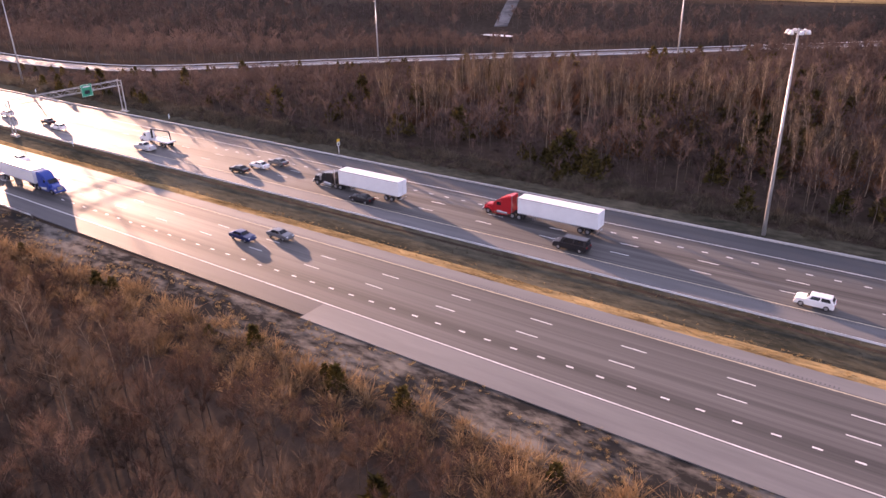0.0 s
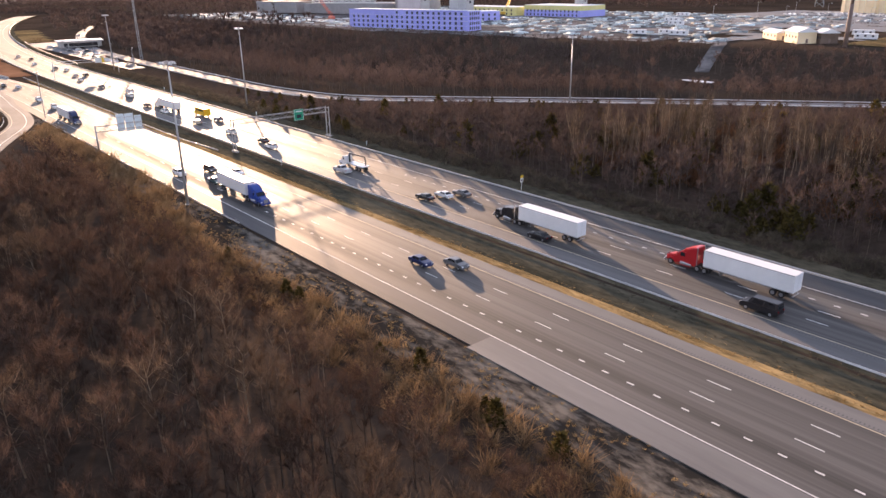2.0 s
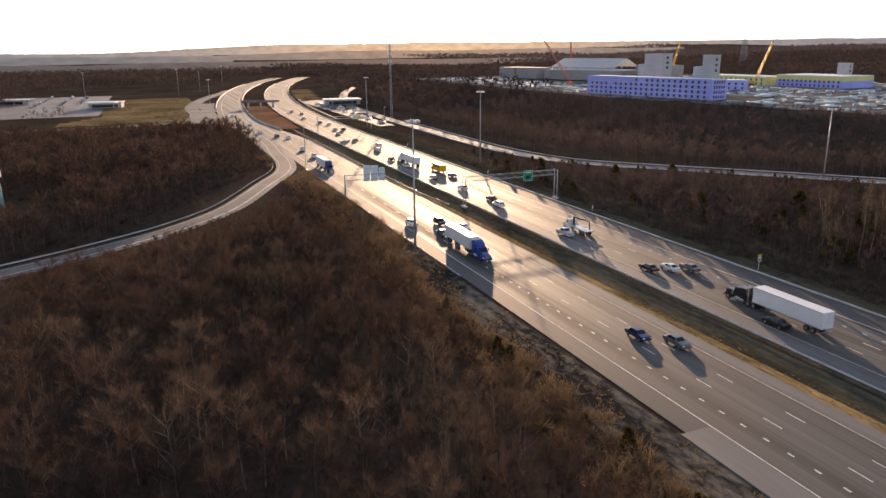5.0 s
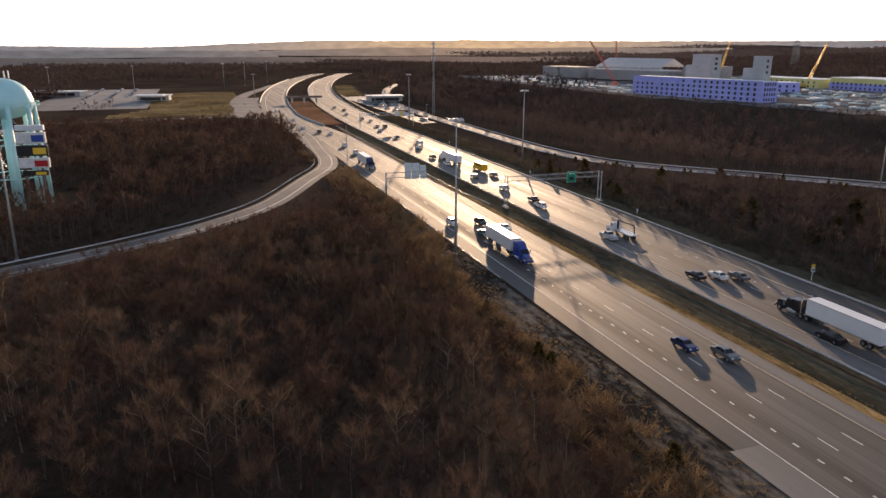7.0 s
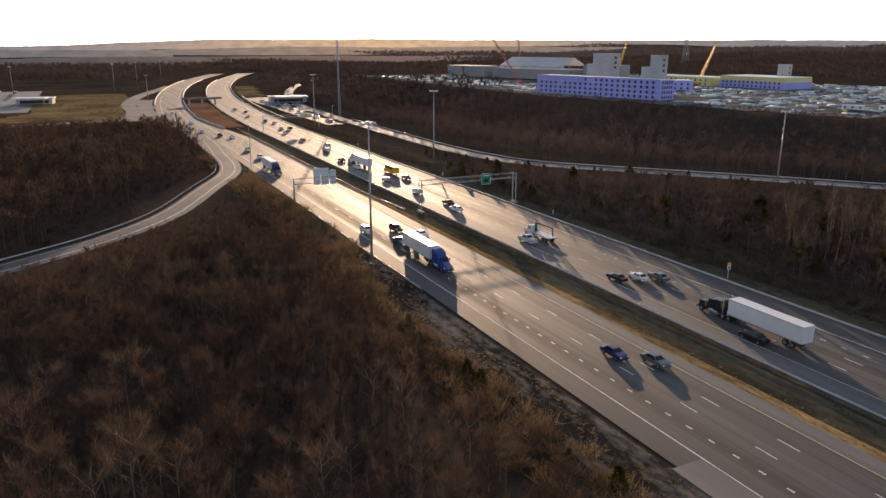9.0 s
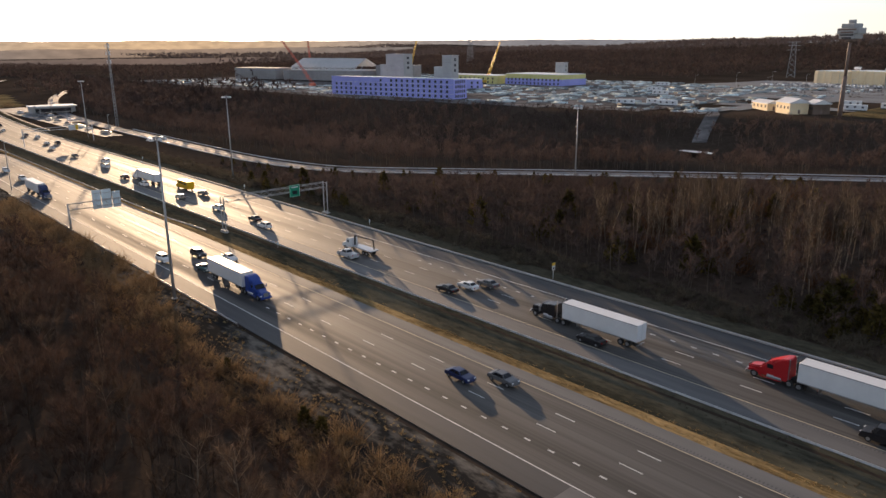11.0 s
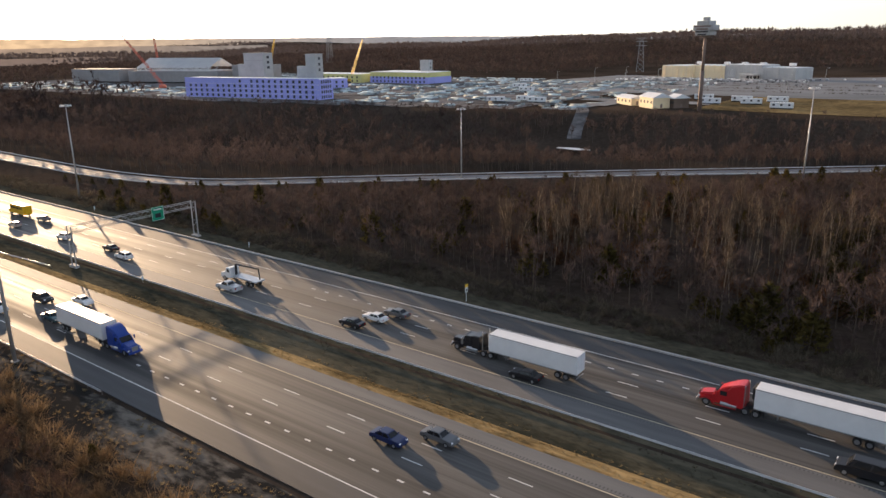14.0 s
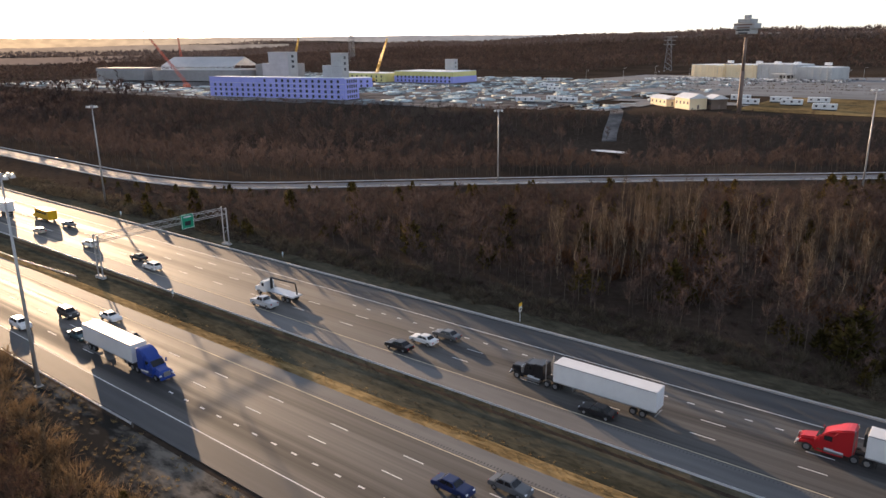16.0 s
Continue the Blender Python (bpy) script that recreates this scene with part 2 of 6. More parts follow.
def prism(bm, outline, y0, y1):
    """An outline in x and z drawn out from y0 to y1."""
    a = [bm.verts.new((x, y0, z)) for x, z in outline]
    b = [bm.verts.new((x, y1, z)) for x, z in outline]
    k = len(outline)
    bm.faces.new(a)
    bm.faces.new(b[::-1])
    for i in range(k):
        bm.faces.new((a[i], b[i], b[(i + 1) % k], a[(i + 1) % k]))
    bmesh.ops.recalc_face_normals(bm, faces=bm.faces)
    return bm


def from_arrays(name, verts, tris, material):
    me = bpy.data.meshes.new(name)
    me.vertices.add(len(verts))
    me.vertices.foreach_set("co", np.asarray(verts, np.float32).ravel())
    me.loops.add(len(tris) * 3)
    me.loops.foreach_set("vertex_index", np.asarray(tris, np.int32).ravel())
    me.polygons.add(len(tris))
    me.polygons.foreach_set("loop_start", np.arange(0, len(tris) * 3, 3, dtype=np.int32))
    me.polygons.foreach_set("loop_total", np.full(len(tris), 3, np.int32))
    me.update(calc_edges=True)
    me.materials.append(material)
    return me


# ---------------------------------------------------------------- plan
def bend(x):
    """How far the motorway swings towards +y, west of its straight."""
    return 0.0 if x > -400 else ((-400 - x) / 600) ** 2 * 70


def bend_east(x):
    """The eastbound carriageway also swings out round the dirt pit."""
    return bend(x) - 13 * smooth(360, 520, -x)


FRONTAGE = [(-1100, 330), (-820, 215), (-620, 165), (-500, 154), (-414, 152), (-345, 151), (-300, 151.5), (-265, 157), (-245, 166), (-223, 184), (-179, 222), (-134, 259), (-88, 295), (-20, 350), (120, 462)]
SITE_EDGE = [(-1500, 330), (-900, 322), (-483, 326), (-310, 360), (-246, 380), (-160, 400), (20, 430), (600, 520)]


def along(line, x):
    return float(np.interp(x, [p[0] for p in line], [p[1] for p in line]))


def smooth(a, b, v):
    k = min(1.0, max(0.0, (v - a) / (b - a)))
    return k * k * (3 - 2 * k)


def ground_z(x, y):
    """The lie of the land."""
    z = -0.14
    if x > -420 and 80.4 < y < 88:
        z -= 0.35 * math.sin(math.pi * (y - 80.4) / 7.6)
    yf, ys = along(FRONTAGE, x) + 12, along(SITE_EDGE, x)
    if y > yf:
        k = (y - yf) / max(10.0, ys - yf)
        z = -0.14 - 6.5 * math.sin(math.pi * min(1, k / 0.78)) if k < 0.78 else -0.14 + 8.1 * smooth(0.78, 1.0, k)
        if k < 0.78:
            z = min(z, -0.14)
        if x < -500:
            z = max(z, -0.14 * smooth(-500, -700, x) + z * (1 - smooth(-500, -700, x)))
    if y > 150:
        dip = math.exp(-(((x + 192) / 16) ** 2 + ((y - 328) / 7) ** 2))
        z -= 2.2 * dip
    bump = noise.noise((x / 700, y / 700, 3.1)) + 0.5 * noise.noise((x / 260, y / 260, 7.7))
    if y > 640:
        k = smooth(640, 2300, y + 0.06 * x)
        z += k * (28 + 20 * smooth(-1800, -500, x) + 14 * bump) + 5 * bump * smooth(640, 900, y)
    if x < -1100:
        k = smooth(1100, 2000, -x)
        z -= 10 * k * (1 - smooth(2200, 3600, -x))
        z += smooth(2300, 4300, -x) * (20 + 10 * bump)
    if y < -350:
        z += smooth(350, 3000, -y) * (40 + 20 * bump)
    if x > 400:
        z += smooth(400, 2500, x) * 30
    return z


def ladder(breaks):
    out = []
    for a, b, step in breaks:
        out += list(np.arange(a, b, step))
    return out + [breaks[-1][1]]


gx = ladder([(-4700, -2000, 150), (-2000, -800, 50), (-800, -420, 12), (-420, 60, 8), (60, 400, 30), (400, 2600, 150)])
gy = ladder([(-3200, -400, 150), (-400, -60, 30), (-60, 50, 8), (50, 80.4, 7.6), (80.4, 88, 0.95), (88, 124, 9), (124, 440, 7), (440, 700, 26), (700, 2000, 50), (2000, 4700, 150)])
nx, ny = len(gx), len(gy)
gv = [(x, y, ground_z(x, y)) for y in gy for x in gx]
gt = []
for j in range(ny - 1):
    for i in range(nx - 1):
        a = j * nx + i
        gt += [(a, a + 1, a + nx + 1), (a, a + nx + 1, a + nx)]
me = from_arrays("ground", gv, gt, M_ground)
for p in me.polygons:
    p.use_smooth = True
tagged(new("ground", me), "brown leaf-littered winter ground with low hills", "ground", kind="structure")


def far_ridge(name, radius, a0, a1, base, top_at, seed, colour, haze_glow, label):
    """A far wooded ridge, kilometres off; its haze and sun glow are painted as emission."""
    m = bpy.data.materials.new(name)
    m.use_nodes = True
    n, l = m.node_tree.nodes, m.node_tree.links
    b = n["Principled BSDF"]
    b.inputs["Roughness"].default_value, b.inputs["Specular IOR Level"].default_value = 1.0, 0.0
    co = n.new("ShaderNodeTexCoord")
    unit = n.new("ShaderNodeVectorMath")
    unit.operation = "NORMALIZE"
    l.new(co.outputs["Object"], unit.inputs[0])
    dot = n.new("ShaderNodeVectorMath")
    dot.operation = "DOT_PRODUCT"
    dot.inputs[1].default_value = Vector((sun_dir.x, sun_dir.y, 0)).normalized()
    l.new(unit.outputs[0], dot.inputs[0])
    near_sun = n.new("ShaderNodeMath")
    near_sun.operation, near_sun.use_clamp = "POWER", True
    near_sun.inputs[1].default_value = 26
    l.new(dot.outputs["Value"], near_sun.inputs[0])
    # haze colour, warmed towards the sun's bearing, painted into the emission
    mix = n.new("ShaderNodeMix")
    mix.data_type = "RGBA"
    mix.inputs["A"].default_value, mix.inputs["B"].default_value = (*colour, 1), (*haze_glow, 1)
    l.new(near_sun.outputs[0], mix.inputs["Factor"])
    wide = n.new("ShaderNodeMapping")
    wide.inputs["Scale"].default_value = (0.018, 0.018, 0.05)
    l.new(co.outputs["Object"], wide.inputs["Vector"])
    woods = n.new("ShaderNodeTexNoise")
    woods.inputs["Scale"].default_value, woods.inputs["Detail"].default_value = 1.0, 7
    l.new(wide.outputs[0], woods.inputs["Vector"])
    tone = n.new("ShaderNodeMapRange")
    tone.inputs["From Min"].default_value, tone.inputs["From Max"].default_value = 0.3, 0.7
    tone.inputs["To Min"].default_value, tone.inputs["To Max"].default_value = 0.80, 1.16
    l.new(woods.outputs[0], tone.inputs["Value"])
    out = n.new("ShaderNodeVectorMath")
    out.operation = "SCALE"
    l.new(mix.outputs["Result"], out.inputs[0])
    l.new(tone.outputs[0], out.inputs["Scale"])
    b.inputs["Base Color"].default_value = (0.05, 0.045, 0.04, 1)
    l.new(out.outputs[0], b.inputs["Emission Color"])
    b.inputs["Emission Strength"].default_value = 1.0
    bm = bmesh.new()
    rows = []
    for i in range(1201):
        deg = a0 + (a1 - a0) * i / 1200
        a = radians(deg)
        top = top_at(deg) + radius * (0.0016 * noise.noise((deg / 9, seed, 0)) + 0.0007 * noise.noise((deg / 2.2, seed, 3)) + 0.0005 * noise.noise((deg / 0.35, seed, 6)) + 0.00025 * noise.noise((deg / 0.12, seed, 9)))
        rows.append([bm.verts.new(((radius + d) * math.cos(a), (radius + d) * math.sin(a), z)) for d, z in ((0, base), (30, base + (top - base) * 0.6), (120, top), (260, base))])
    for p, q in zip(rows, rows[1:]):
        for i in range(3):
            bm.faces.new((p[i], p[i + 1], q[i + 1], q[i]))
    bmesh.ops.recalc_face_normals(bm, faces=bm.faces)
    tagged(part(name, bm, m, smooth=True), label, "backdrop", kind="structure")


def swell(deg):
    """The far ridge is low in the south-west and rises towards the sunset."""
    return 48 + 40 * smooth(183, 168, deg) if deg > 168 else 88 - 6 * smooth(168, 120, deg)


# each ridge glows in its own painted haze colour, warmer below the sun
far_ridge("backdrop_far", 4450, 80, 212, -60, swell, 2.0, (0.135, 0.131, 0.13), (0.42, 0.28, 0.15), "grey ridge on the horizon with painted haze")
far_ridge("backdrop_middle", 3100, 140, 212, -60, lambda deg: 31 + 14 * smooth(178, 160, deg), 5.0, (0.095, 0.093, 0.09), (0.20, 0.138, 0.09), "wooded rise across the valley with painted haze")
far_ridge("backdrop_near", 2350, 150, 212, -60, lambda deg: 13 + 4 * smooth(178, 160, deg), 8.0, (0.052, 0.046, 0.043), (0.11, 0.075, 0.055), "brown wooded rise beyond the interchange, faintly glowing with painted haze")


def strip(name, y0, y1, x0, x1, z, material, label, category, thick=0.12, cross=0.0, swing=bend):
    """A band along the motorway, between two lines across, with its own thickness."""
    xs = [x0] + [x for x in np.arange(-1320, 80, 20.0) if x0 < x < x1] + [x1]
    bm = bmesh.new()
    rows = []
    for x in xs:
        s = swing(x)
        rows.append([bm.verts.new(p) for p in ((x, y0 + s, z - thick), (x, y0 + s, z), (x, y1 + s, z + cross), (x, y1 + s, z + cross - thick))])
    for a, b in zip(rows, rows[1:]):
        for i in range(3):
            bm.faces.new((a[i], a[i + 1], b[i + 1], b[i]))
    bm.faces.new(rows[0][::-1])
    bm.faces.new(rows[-1])
    bmesh.ops.recalc_face_normals(bm, faces=bm.faces)
    ob = part(name, bm, material)
    return tagged(ob, label, category, kind="structure")


def ribbon(name, line, width, z, material, label, category, thick=0.12, parent=None, offset=0.0):
    """A road of even width along a line of points, smoothed."""
    pts = [Vector((x, y, 0)) for x, y in line]
    fine = []
    for i in range(len(pts) - 1):
        p0, p1, p2, p3 = pts[max(0, i - 1)], pts[i], pts[i + 1], pts[min(len(pts) - 1, i + 2)]
        for k in range(6):
            t = k / 6
            fine.append(0.5 * ((2 * p1) + (p2 - p0) * t + (2 * p0 - 5 * p1 + 4 * p2 - p3) * t * t + (3 * p1 - p0 - 3 * p2 + p3) * t ** 3))
    fine.append(pts[-1])
    bm = bmesh.new()
    rows = []
    for i, p in enumerate(fine):
        d = (fine[min(i + 1, len(fine) - 1)] - fine[max(i - 1, 0)]).normalized()
        nrm = Vector((-d.y, d.x, 0))
        a, b = p + nrm * (offset - width / 2), p + nrm * (offset + width / 2)
        zz = z(p.x, p.y) if callable(z) else z
        rows.append([bm.verts.new((q.x, q.y, zz - h)) for q, h in ((a, thick), (a, 0), (b, 0), (b, thick))])
    for a, b in zip(rows, rows[1:]):
        for i in range(3):
            bm.faces.new((a[i], a[i + 1], b[i + 1], b[i]))
    bm.faces.new(rows[0][::-1])
    bm.faces.new(rows[-1])
    bmesh.ops.recalc_face_normals(bm, faces=bm.faces)
    ob = part(name, bm, material, parent)
    if not parent:
        tagged(ob, label, category, kind="structure")
    return ob, fine


# ---------------------------------------------------------------- the motorway
WEST, EAST = -1320, 90
road_near = strip("road_eastbound", 61.4, 76.8, WEST, EAST, 0.0, M_asphalt, "dark streaked asphalt carriageway with four lanes", "road", swing=bend_east)
strip("shoulder_outer", 57.8, 61.4, WEST, -60.5, -0.004, M_shoulder, "worn dark asphalt shoulder beside the lanes", "road shoulder", swing=bend_east)
strip("shoulder_slab", 57.0, 61.4, -60.5, EAST, -0.002, M_concrete_road, "pale concrete shoulder starting at a crooked joint", "road shoulder")
strip("shoulder_inner", 76.8, 79.5, WEST, EAST, -0.003, M_concrete_road, "pale concrete inner shoulder beside the median", "road shoulder", swing=bend_east)
road_far = strip("road_westbound", 93.5, 109.0, WEST, EAST, 0.0, M_asphalt, "dark streaked asphalt carriageway with four lanes", "road")
strip("shoulder_median", 89.2, 93.5, WEST, EAST, -0.003, M_concrete_road, "pale concrete shoulder behind the median guardrail", "road shoulder")
strip("shoulder_far", 109.0, 114.5, WEST, EAST, -0.004, M_shoulder, "dark asphalt shoulder under the tree line", "road shoulder")
strip("kerb", 114.5, 114.95, WEST, EAST, 0.26, M_barrier, "low pale concrete kerb along the far shoulder", "kerb", thick=0.4)
strip("verge_far", 114.9, 119.5, WEST, EAST, -0.02, M_ditch, "grey-green grass verge behind the kerb", "verge", cross=0.35)
strip("verge_near", 49.0, 57.0, -420, EAST, -0.125, M_verge, "stony verge with patches of dry grass", "verge", thick=0.02)
strip("straw_band", 79.5, 82.0, -420, EAST, -0.01, M_straw, "band of pale straw-coloured grass along the shoulder", "verge", cross=-0.3)
strip("median_grass", 82.0, 84.4, -420, EAST, -0.31, M_ditch, "grey-green grass sloping into the median ditch", "verge", cross=-0.11)
strip("median_grass", 84.4, 87.0, -420, EAST, -0.42, M_ditch, "grey-green grass of the median ditch", "verge", cross=0.17)
strip("median_floor", 87.0, 89.2, -420, EAST, -0.25, M_ditch, "dull grass of the median ditch", "verge", cross=0.2)
strip("white_edge_line", 61.57, 61.75, WEST, EAST, 0.006, M_white, "solid white edge line", "road marking", thick=0.004, swing=bend_east)
strip("yellow_edge_line", 76.46, 76.64, WEST, EAST, 0.006, M_yellow, "solid yellow edge line", "road marking", thick=0.004, swing=bend_east)
strip("yellow_edge_line_far", 93.66, 93.84, WEST, EAST, 0.006, M_yellow, "solid yellow edge line", "road marking", thick=0.004)
strip("white_edge_line_far", 108.63, 108.82, WEST, EAST, 0.006, M_white, "solid white edge line", "road marking", thick=0.004)

strip("road_patch", 65.7, 69.0, -158, -149.5, 0.003, M_concrete_road, "paler repaired patch across the lanes", "road patch", thick=0.004)
bm = bmesh.new()
for k in range(300):
    box(bm, (-135 + 0.45 * k, 77.2, 0.001), (0.16, 0.34, 0.006))
    box(bm, (-135 + 0.45 * k, 93.1, 0.001), (0.16, 0.34, 0.006))
tagged(part("rumble_strip", bm, M_shoulder), "row of dark grooves worn along the inner shoulders", "rumble strip", kind="stuff")


def mark(length, width):
    bm = bmesh.new()
    box(bm, (length / 2, 0, 0.004), (length, width, 0.006))
    me = bpy.data.meshes.new("lane_mark")
    bm.to_mesh(me)
    bm.free()
    me.materials.append(M_white)
    return me


dash_mesh, dot_mesh = mark(3.05, 0.17), mark(0.95, 0.26)
for road, ys, x0 in ((road_near, (69.15, 72.9), -10.9), (road_far, (97.85, 101.7), -71.6)):
    for y in ys:
        for k in range(-45, 9):
            x = x0 + 12.19 * k
            if -560 < x < 60:
                share("lane_dash", dash_mesh, road, pose(x, y + (bend_east if road is road_near else bend)(x), 0))
for road, y, x0, a, b in ((road_near, 65.42, -12.03, -135, 45), (road_far, 105.12, -52.6, -140, 45)):
    for k in range(-40, 40):
        x = x0 + 3.66 * k
        if a < x < b:
            share("lane_dot", dot_mesh, road, pose(x, y, 0))
for k in range(-45, -11):
    x = -10.9 + 12.19 * k
    share("lane_dash", dash_mesh, road_near, pose(x, 65.42 + bend_east(x), 0))
    share("lane_dash", dash_mesh, road_far, pose(x, 105.12 + bend(x), 0))


def guardrail(name, pts, label, height=0.72, spacing=3.8):
    """A W-beam on posts along a line."""
    root = thing(name, label, "guardrail")
    prof = [(-0.04, -0.15), (0.05, -0.09), (-0.02, 0.0), (0.05, 0.09), (-0.04, 0.15), (-0.07, 0.15), (-0.07, -0.15)]
    bm = bmesh.new()
    rows = []
    for i, p in enumerate(pts):
        p = Vector(p)
        d = Vector(pts[min(i + 1, len(pts) - 1)]) - Vector(pts[max(i - 1, 0)])
        d.normalize()
        nrm = Vector((d.y, -d.x, 0))
        rows.append([bm.verts.new(p + nrm * u + Vector((0, 0, height - 0.15 + v))) for u, v in prof])
    for a, b in zip(rows, rows[1:]):
        for i in range(len(prof)):
            j = (i + 1) % len(prof)
            bm.faces.new((a[i], a[j], b[j], b[i]))
    bmesh.ops.recalc_face_normals(bm, faces=bm.faces)
    part("rail", bm, M_rail, root)
    bm = bmesh.new()
    box(bm, (0, 0, 0.3), (0.14, 0.16, 0.95), bevel=0.02)
    post = bpy.data.meshes.new("post")
    bm.to_mesh(post)
    bm.free()
    post.materials.append(M_post)
    made, left = 0, 0.0
    for a, b in zip(pts, pts[1:]):
        a, b = Vector(a), Vector(b)
        run = (b - a).length
        while left < run and made < 300:
            q = a + (b - a) * (left / run)
            share("post", post, root, pose(q.x, q.y + 0.12, q.z - 0.2))
            left += spacing
            made += 1
        left -= run
    return root


guardrail("median_guardrail", [(x, 88.66 + bend(x), -0.1) for x in np.arange(80, -640, -20.0)], "long galvanized steel guardrail on posts along the median")
guardrail("median_guardrail", [(-195, 82.6, -0.3), (-215, 80.9, -0.2), (-240, 80.5, -0.1), (-300, 80.4, -0.1), (-430, 80.6, -0.1)], "galvanized guardrail curving away from the sign gantry")
guardrail("roadside_guardrail", [(-128, 57.2, -0.1), (-150, 57.1, -0.1), (-200, 57.1, -0.1), (-285, 57.0, -0.1)], "galvanized guardrail along the outer shoulder")

# ---------------------------------------------------------------- side roads
frontage, f_line = ribbon("frontage_road", FRONTAGE, 8.4, 0.05, M_far_road, "pale grey two-lane frontage road through the woods", "road")
ribbon("frontage_line", FRONTAGE, 0.2, 0.06, M_yellow, "", "", 0.004, frontage)
for off in (-5.2, 5.2):
    pts = []
    for i, p in enumerate(f_line):
        d = (f_line[min(i + 1, len(f_line) - 1)] - f_line[max(i - 1, 0)]).normalized()
        if -460 < p.x < 40:
            pts.append((p.x - d.y * off, p.y + d.x * off, -0.05))
    guardrail("frontage_guardrail", pts, "galvanized guardrail beside the frontage road", spacing=4.2)
RAMP = [(-470, 56.8), (-380, 57.4), (-330, 54.5), (-303, 53.0), (-280, 48.6), (-256, 38.2), (-219, 21.8), (-198, 6.0), (-184, -10), (-172, -27), (-158, -52), (-146, -90), (-140, -150)]
ramp, r_line = ribbon("exit_ramp", RAMP, 8.0, 0.02, M_ramp, "curving pale concrete ramp with a white centre line", "road")
ribbon("ramp_line", RAMP, 0.25, 0.03, M_white, "", "", 0.004, ramp, 1.6)
ribbon("ramp_line", RAMP, 0.2, 0.03, M_yellow, "", "", 0.004, ramp, -2.9)
pts = []
for i, p in enumerate(r_line):
    d = (r_line[min(i + 1, len(r_line) - 1)] - r_line[max(i - 1, 0)]).normalized()
    if -300 < p.x < -142:
        pts.append((p.x + d.y * 5.4, p.y - d.x * 5.4, -0.05))
guardrail("ramp_guardrail", pts, "galvanized guardrail round the outside of the ramp")
ribbon("cross_road", [(-400, 59), (-455, 56), (-490, 44), (-508, 28), (-508, 0), (-503, -30), (-500, -60), (-494, -110), (-490, -200)], 11, 0.03, M_far_road, "grey slip road crossing the interchange", "road")
ribbon("service_road", [(-930, 98), (-860, 80), (-790, 61), (-720, 46), (-640, 36), (-570, 36), (-508, 28)], 11, 0.015, M_ramp, "pale concrete slip road by the interchange", "road")

# ---------------------------------------------------------------- interchange
def barrier(name, y, x0, x1, label, swing=bend):
    """A concrete safety barrier with a sloped foot, along the carriageway."""
    bm = bmesh.new()
    prof = [(-0.35, 0.0), (-0.3, 0.2), (-0.12, 0.45), (-0.09, 1.0), (0.09, 1.0), (0.12, 0.45), (0.3, 0.2), (0.35, 0.0)]
    rows = [[bm.verts.new((x, y + swing(x) + u, v - 0.1)) for u, v in prof] for x in np.arange(x0, x1 + 1, 15.0)]
    for a, b in zip(rows, rows[1:]):
        for i in range(7):
            bm.faces.new((a[i], a[i + 1], b[i + 1], b[i]))
    bm.faces.new(rows[0][::-1])
    bm.faces.new(rows[-1])
    bmesh.ops.recalc_face_normals(bm, faces=bm.faces)
    tagged(part(name, bm, M_barrier), label, "barrier", kind="structure")


barrier("barrier_wall", 80.3, -1080, -430, "pale concrete safety barrier beside the median", bend_east)
barrier("barrier_wall", 88.9, -1080, -645, "pale concrete safety barrier beside the median")
barrier("barrier_wall", 57.4, -1080, -620, "pale concrete safety barrier at the outer shoulder", bend_east)
barrier("barrier_wall", 114.9, -1080, -640, "pale concrete safety barrier at the outer shoulder")
strip("gore_area", 50.5, 57.8, -500, -318, -0.03, M_ramp, "pale concrete gore where the ramps part", "road")
strip("acceleration_lane", 116.0, 121.5, -720, -430, -0.03, M_shoulder, "slip lane beside the far carriageway", "road")

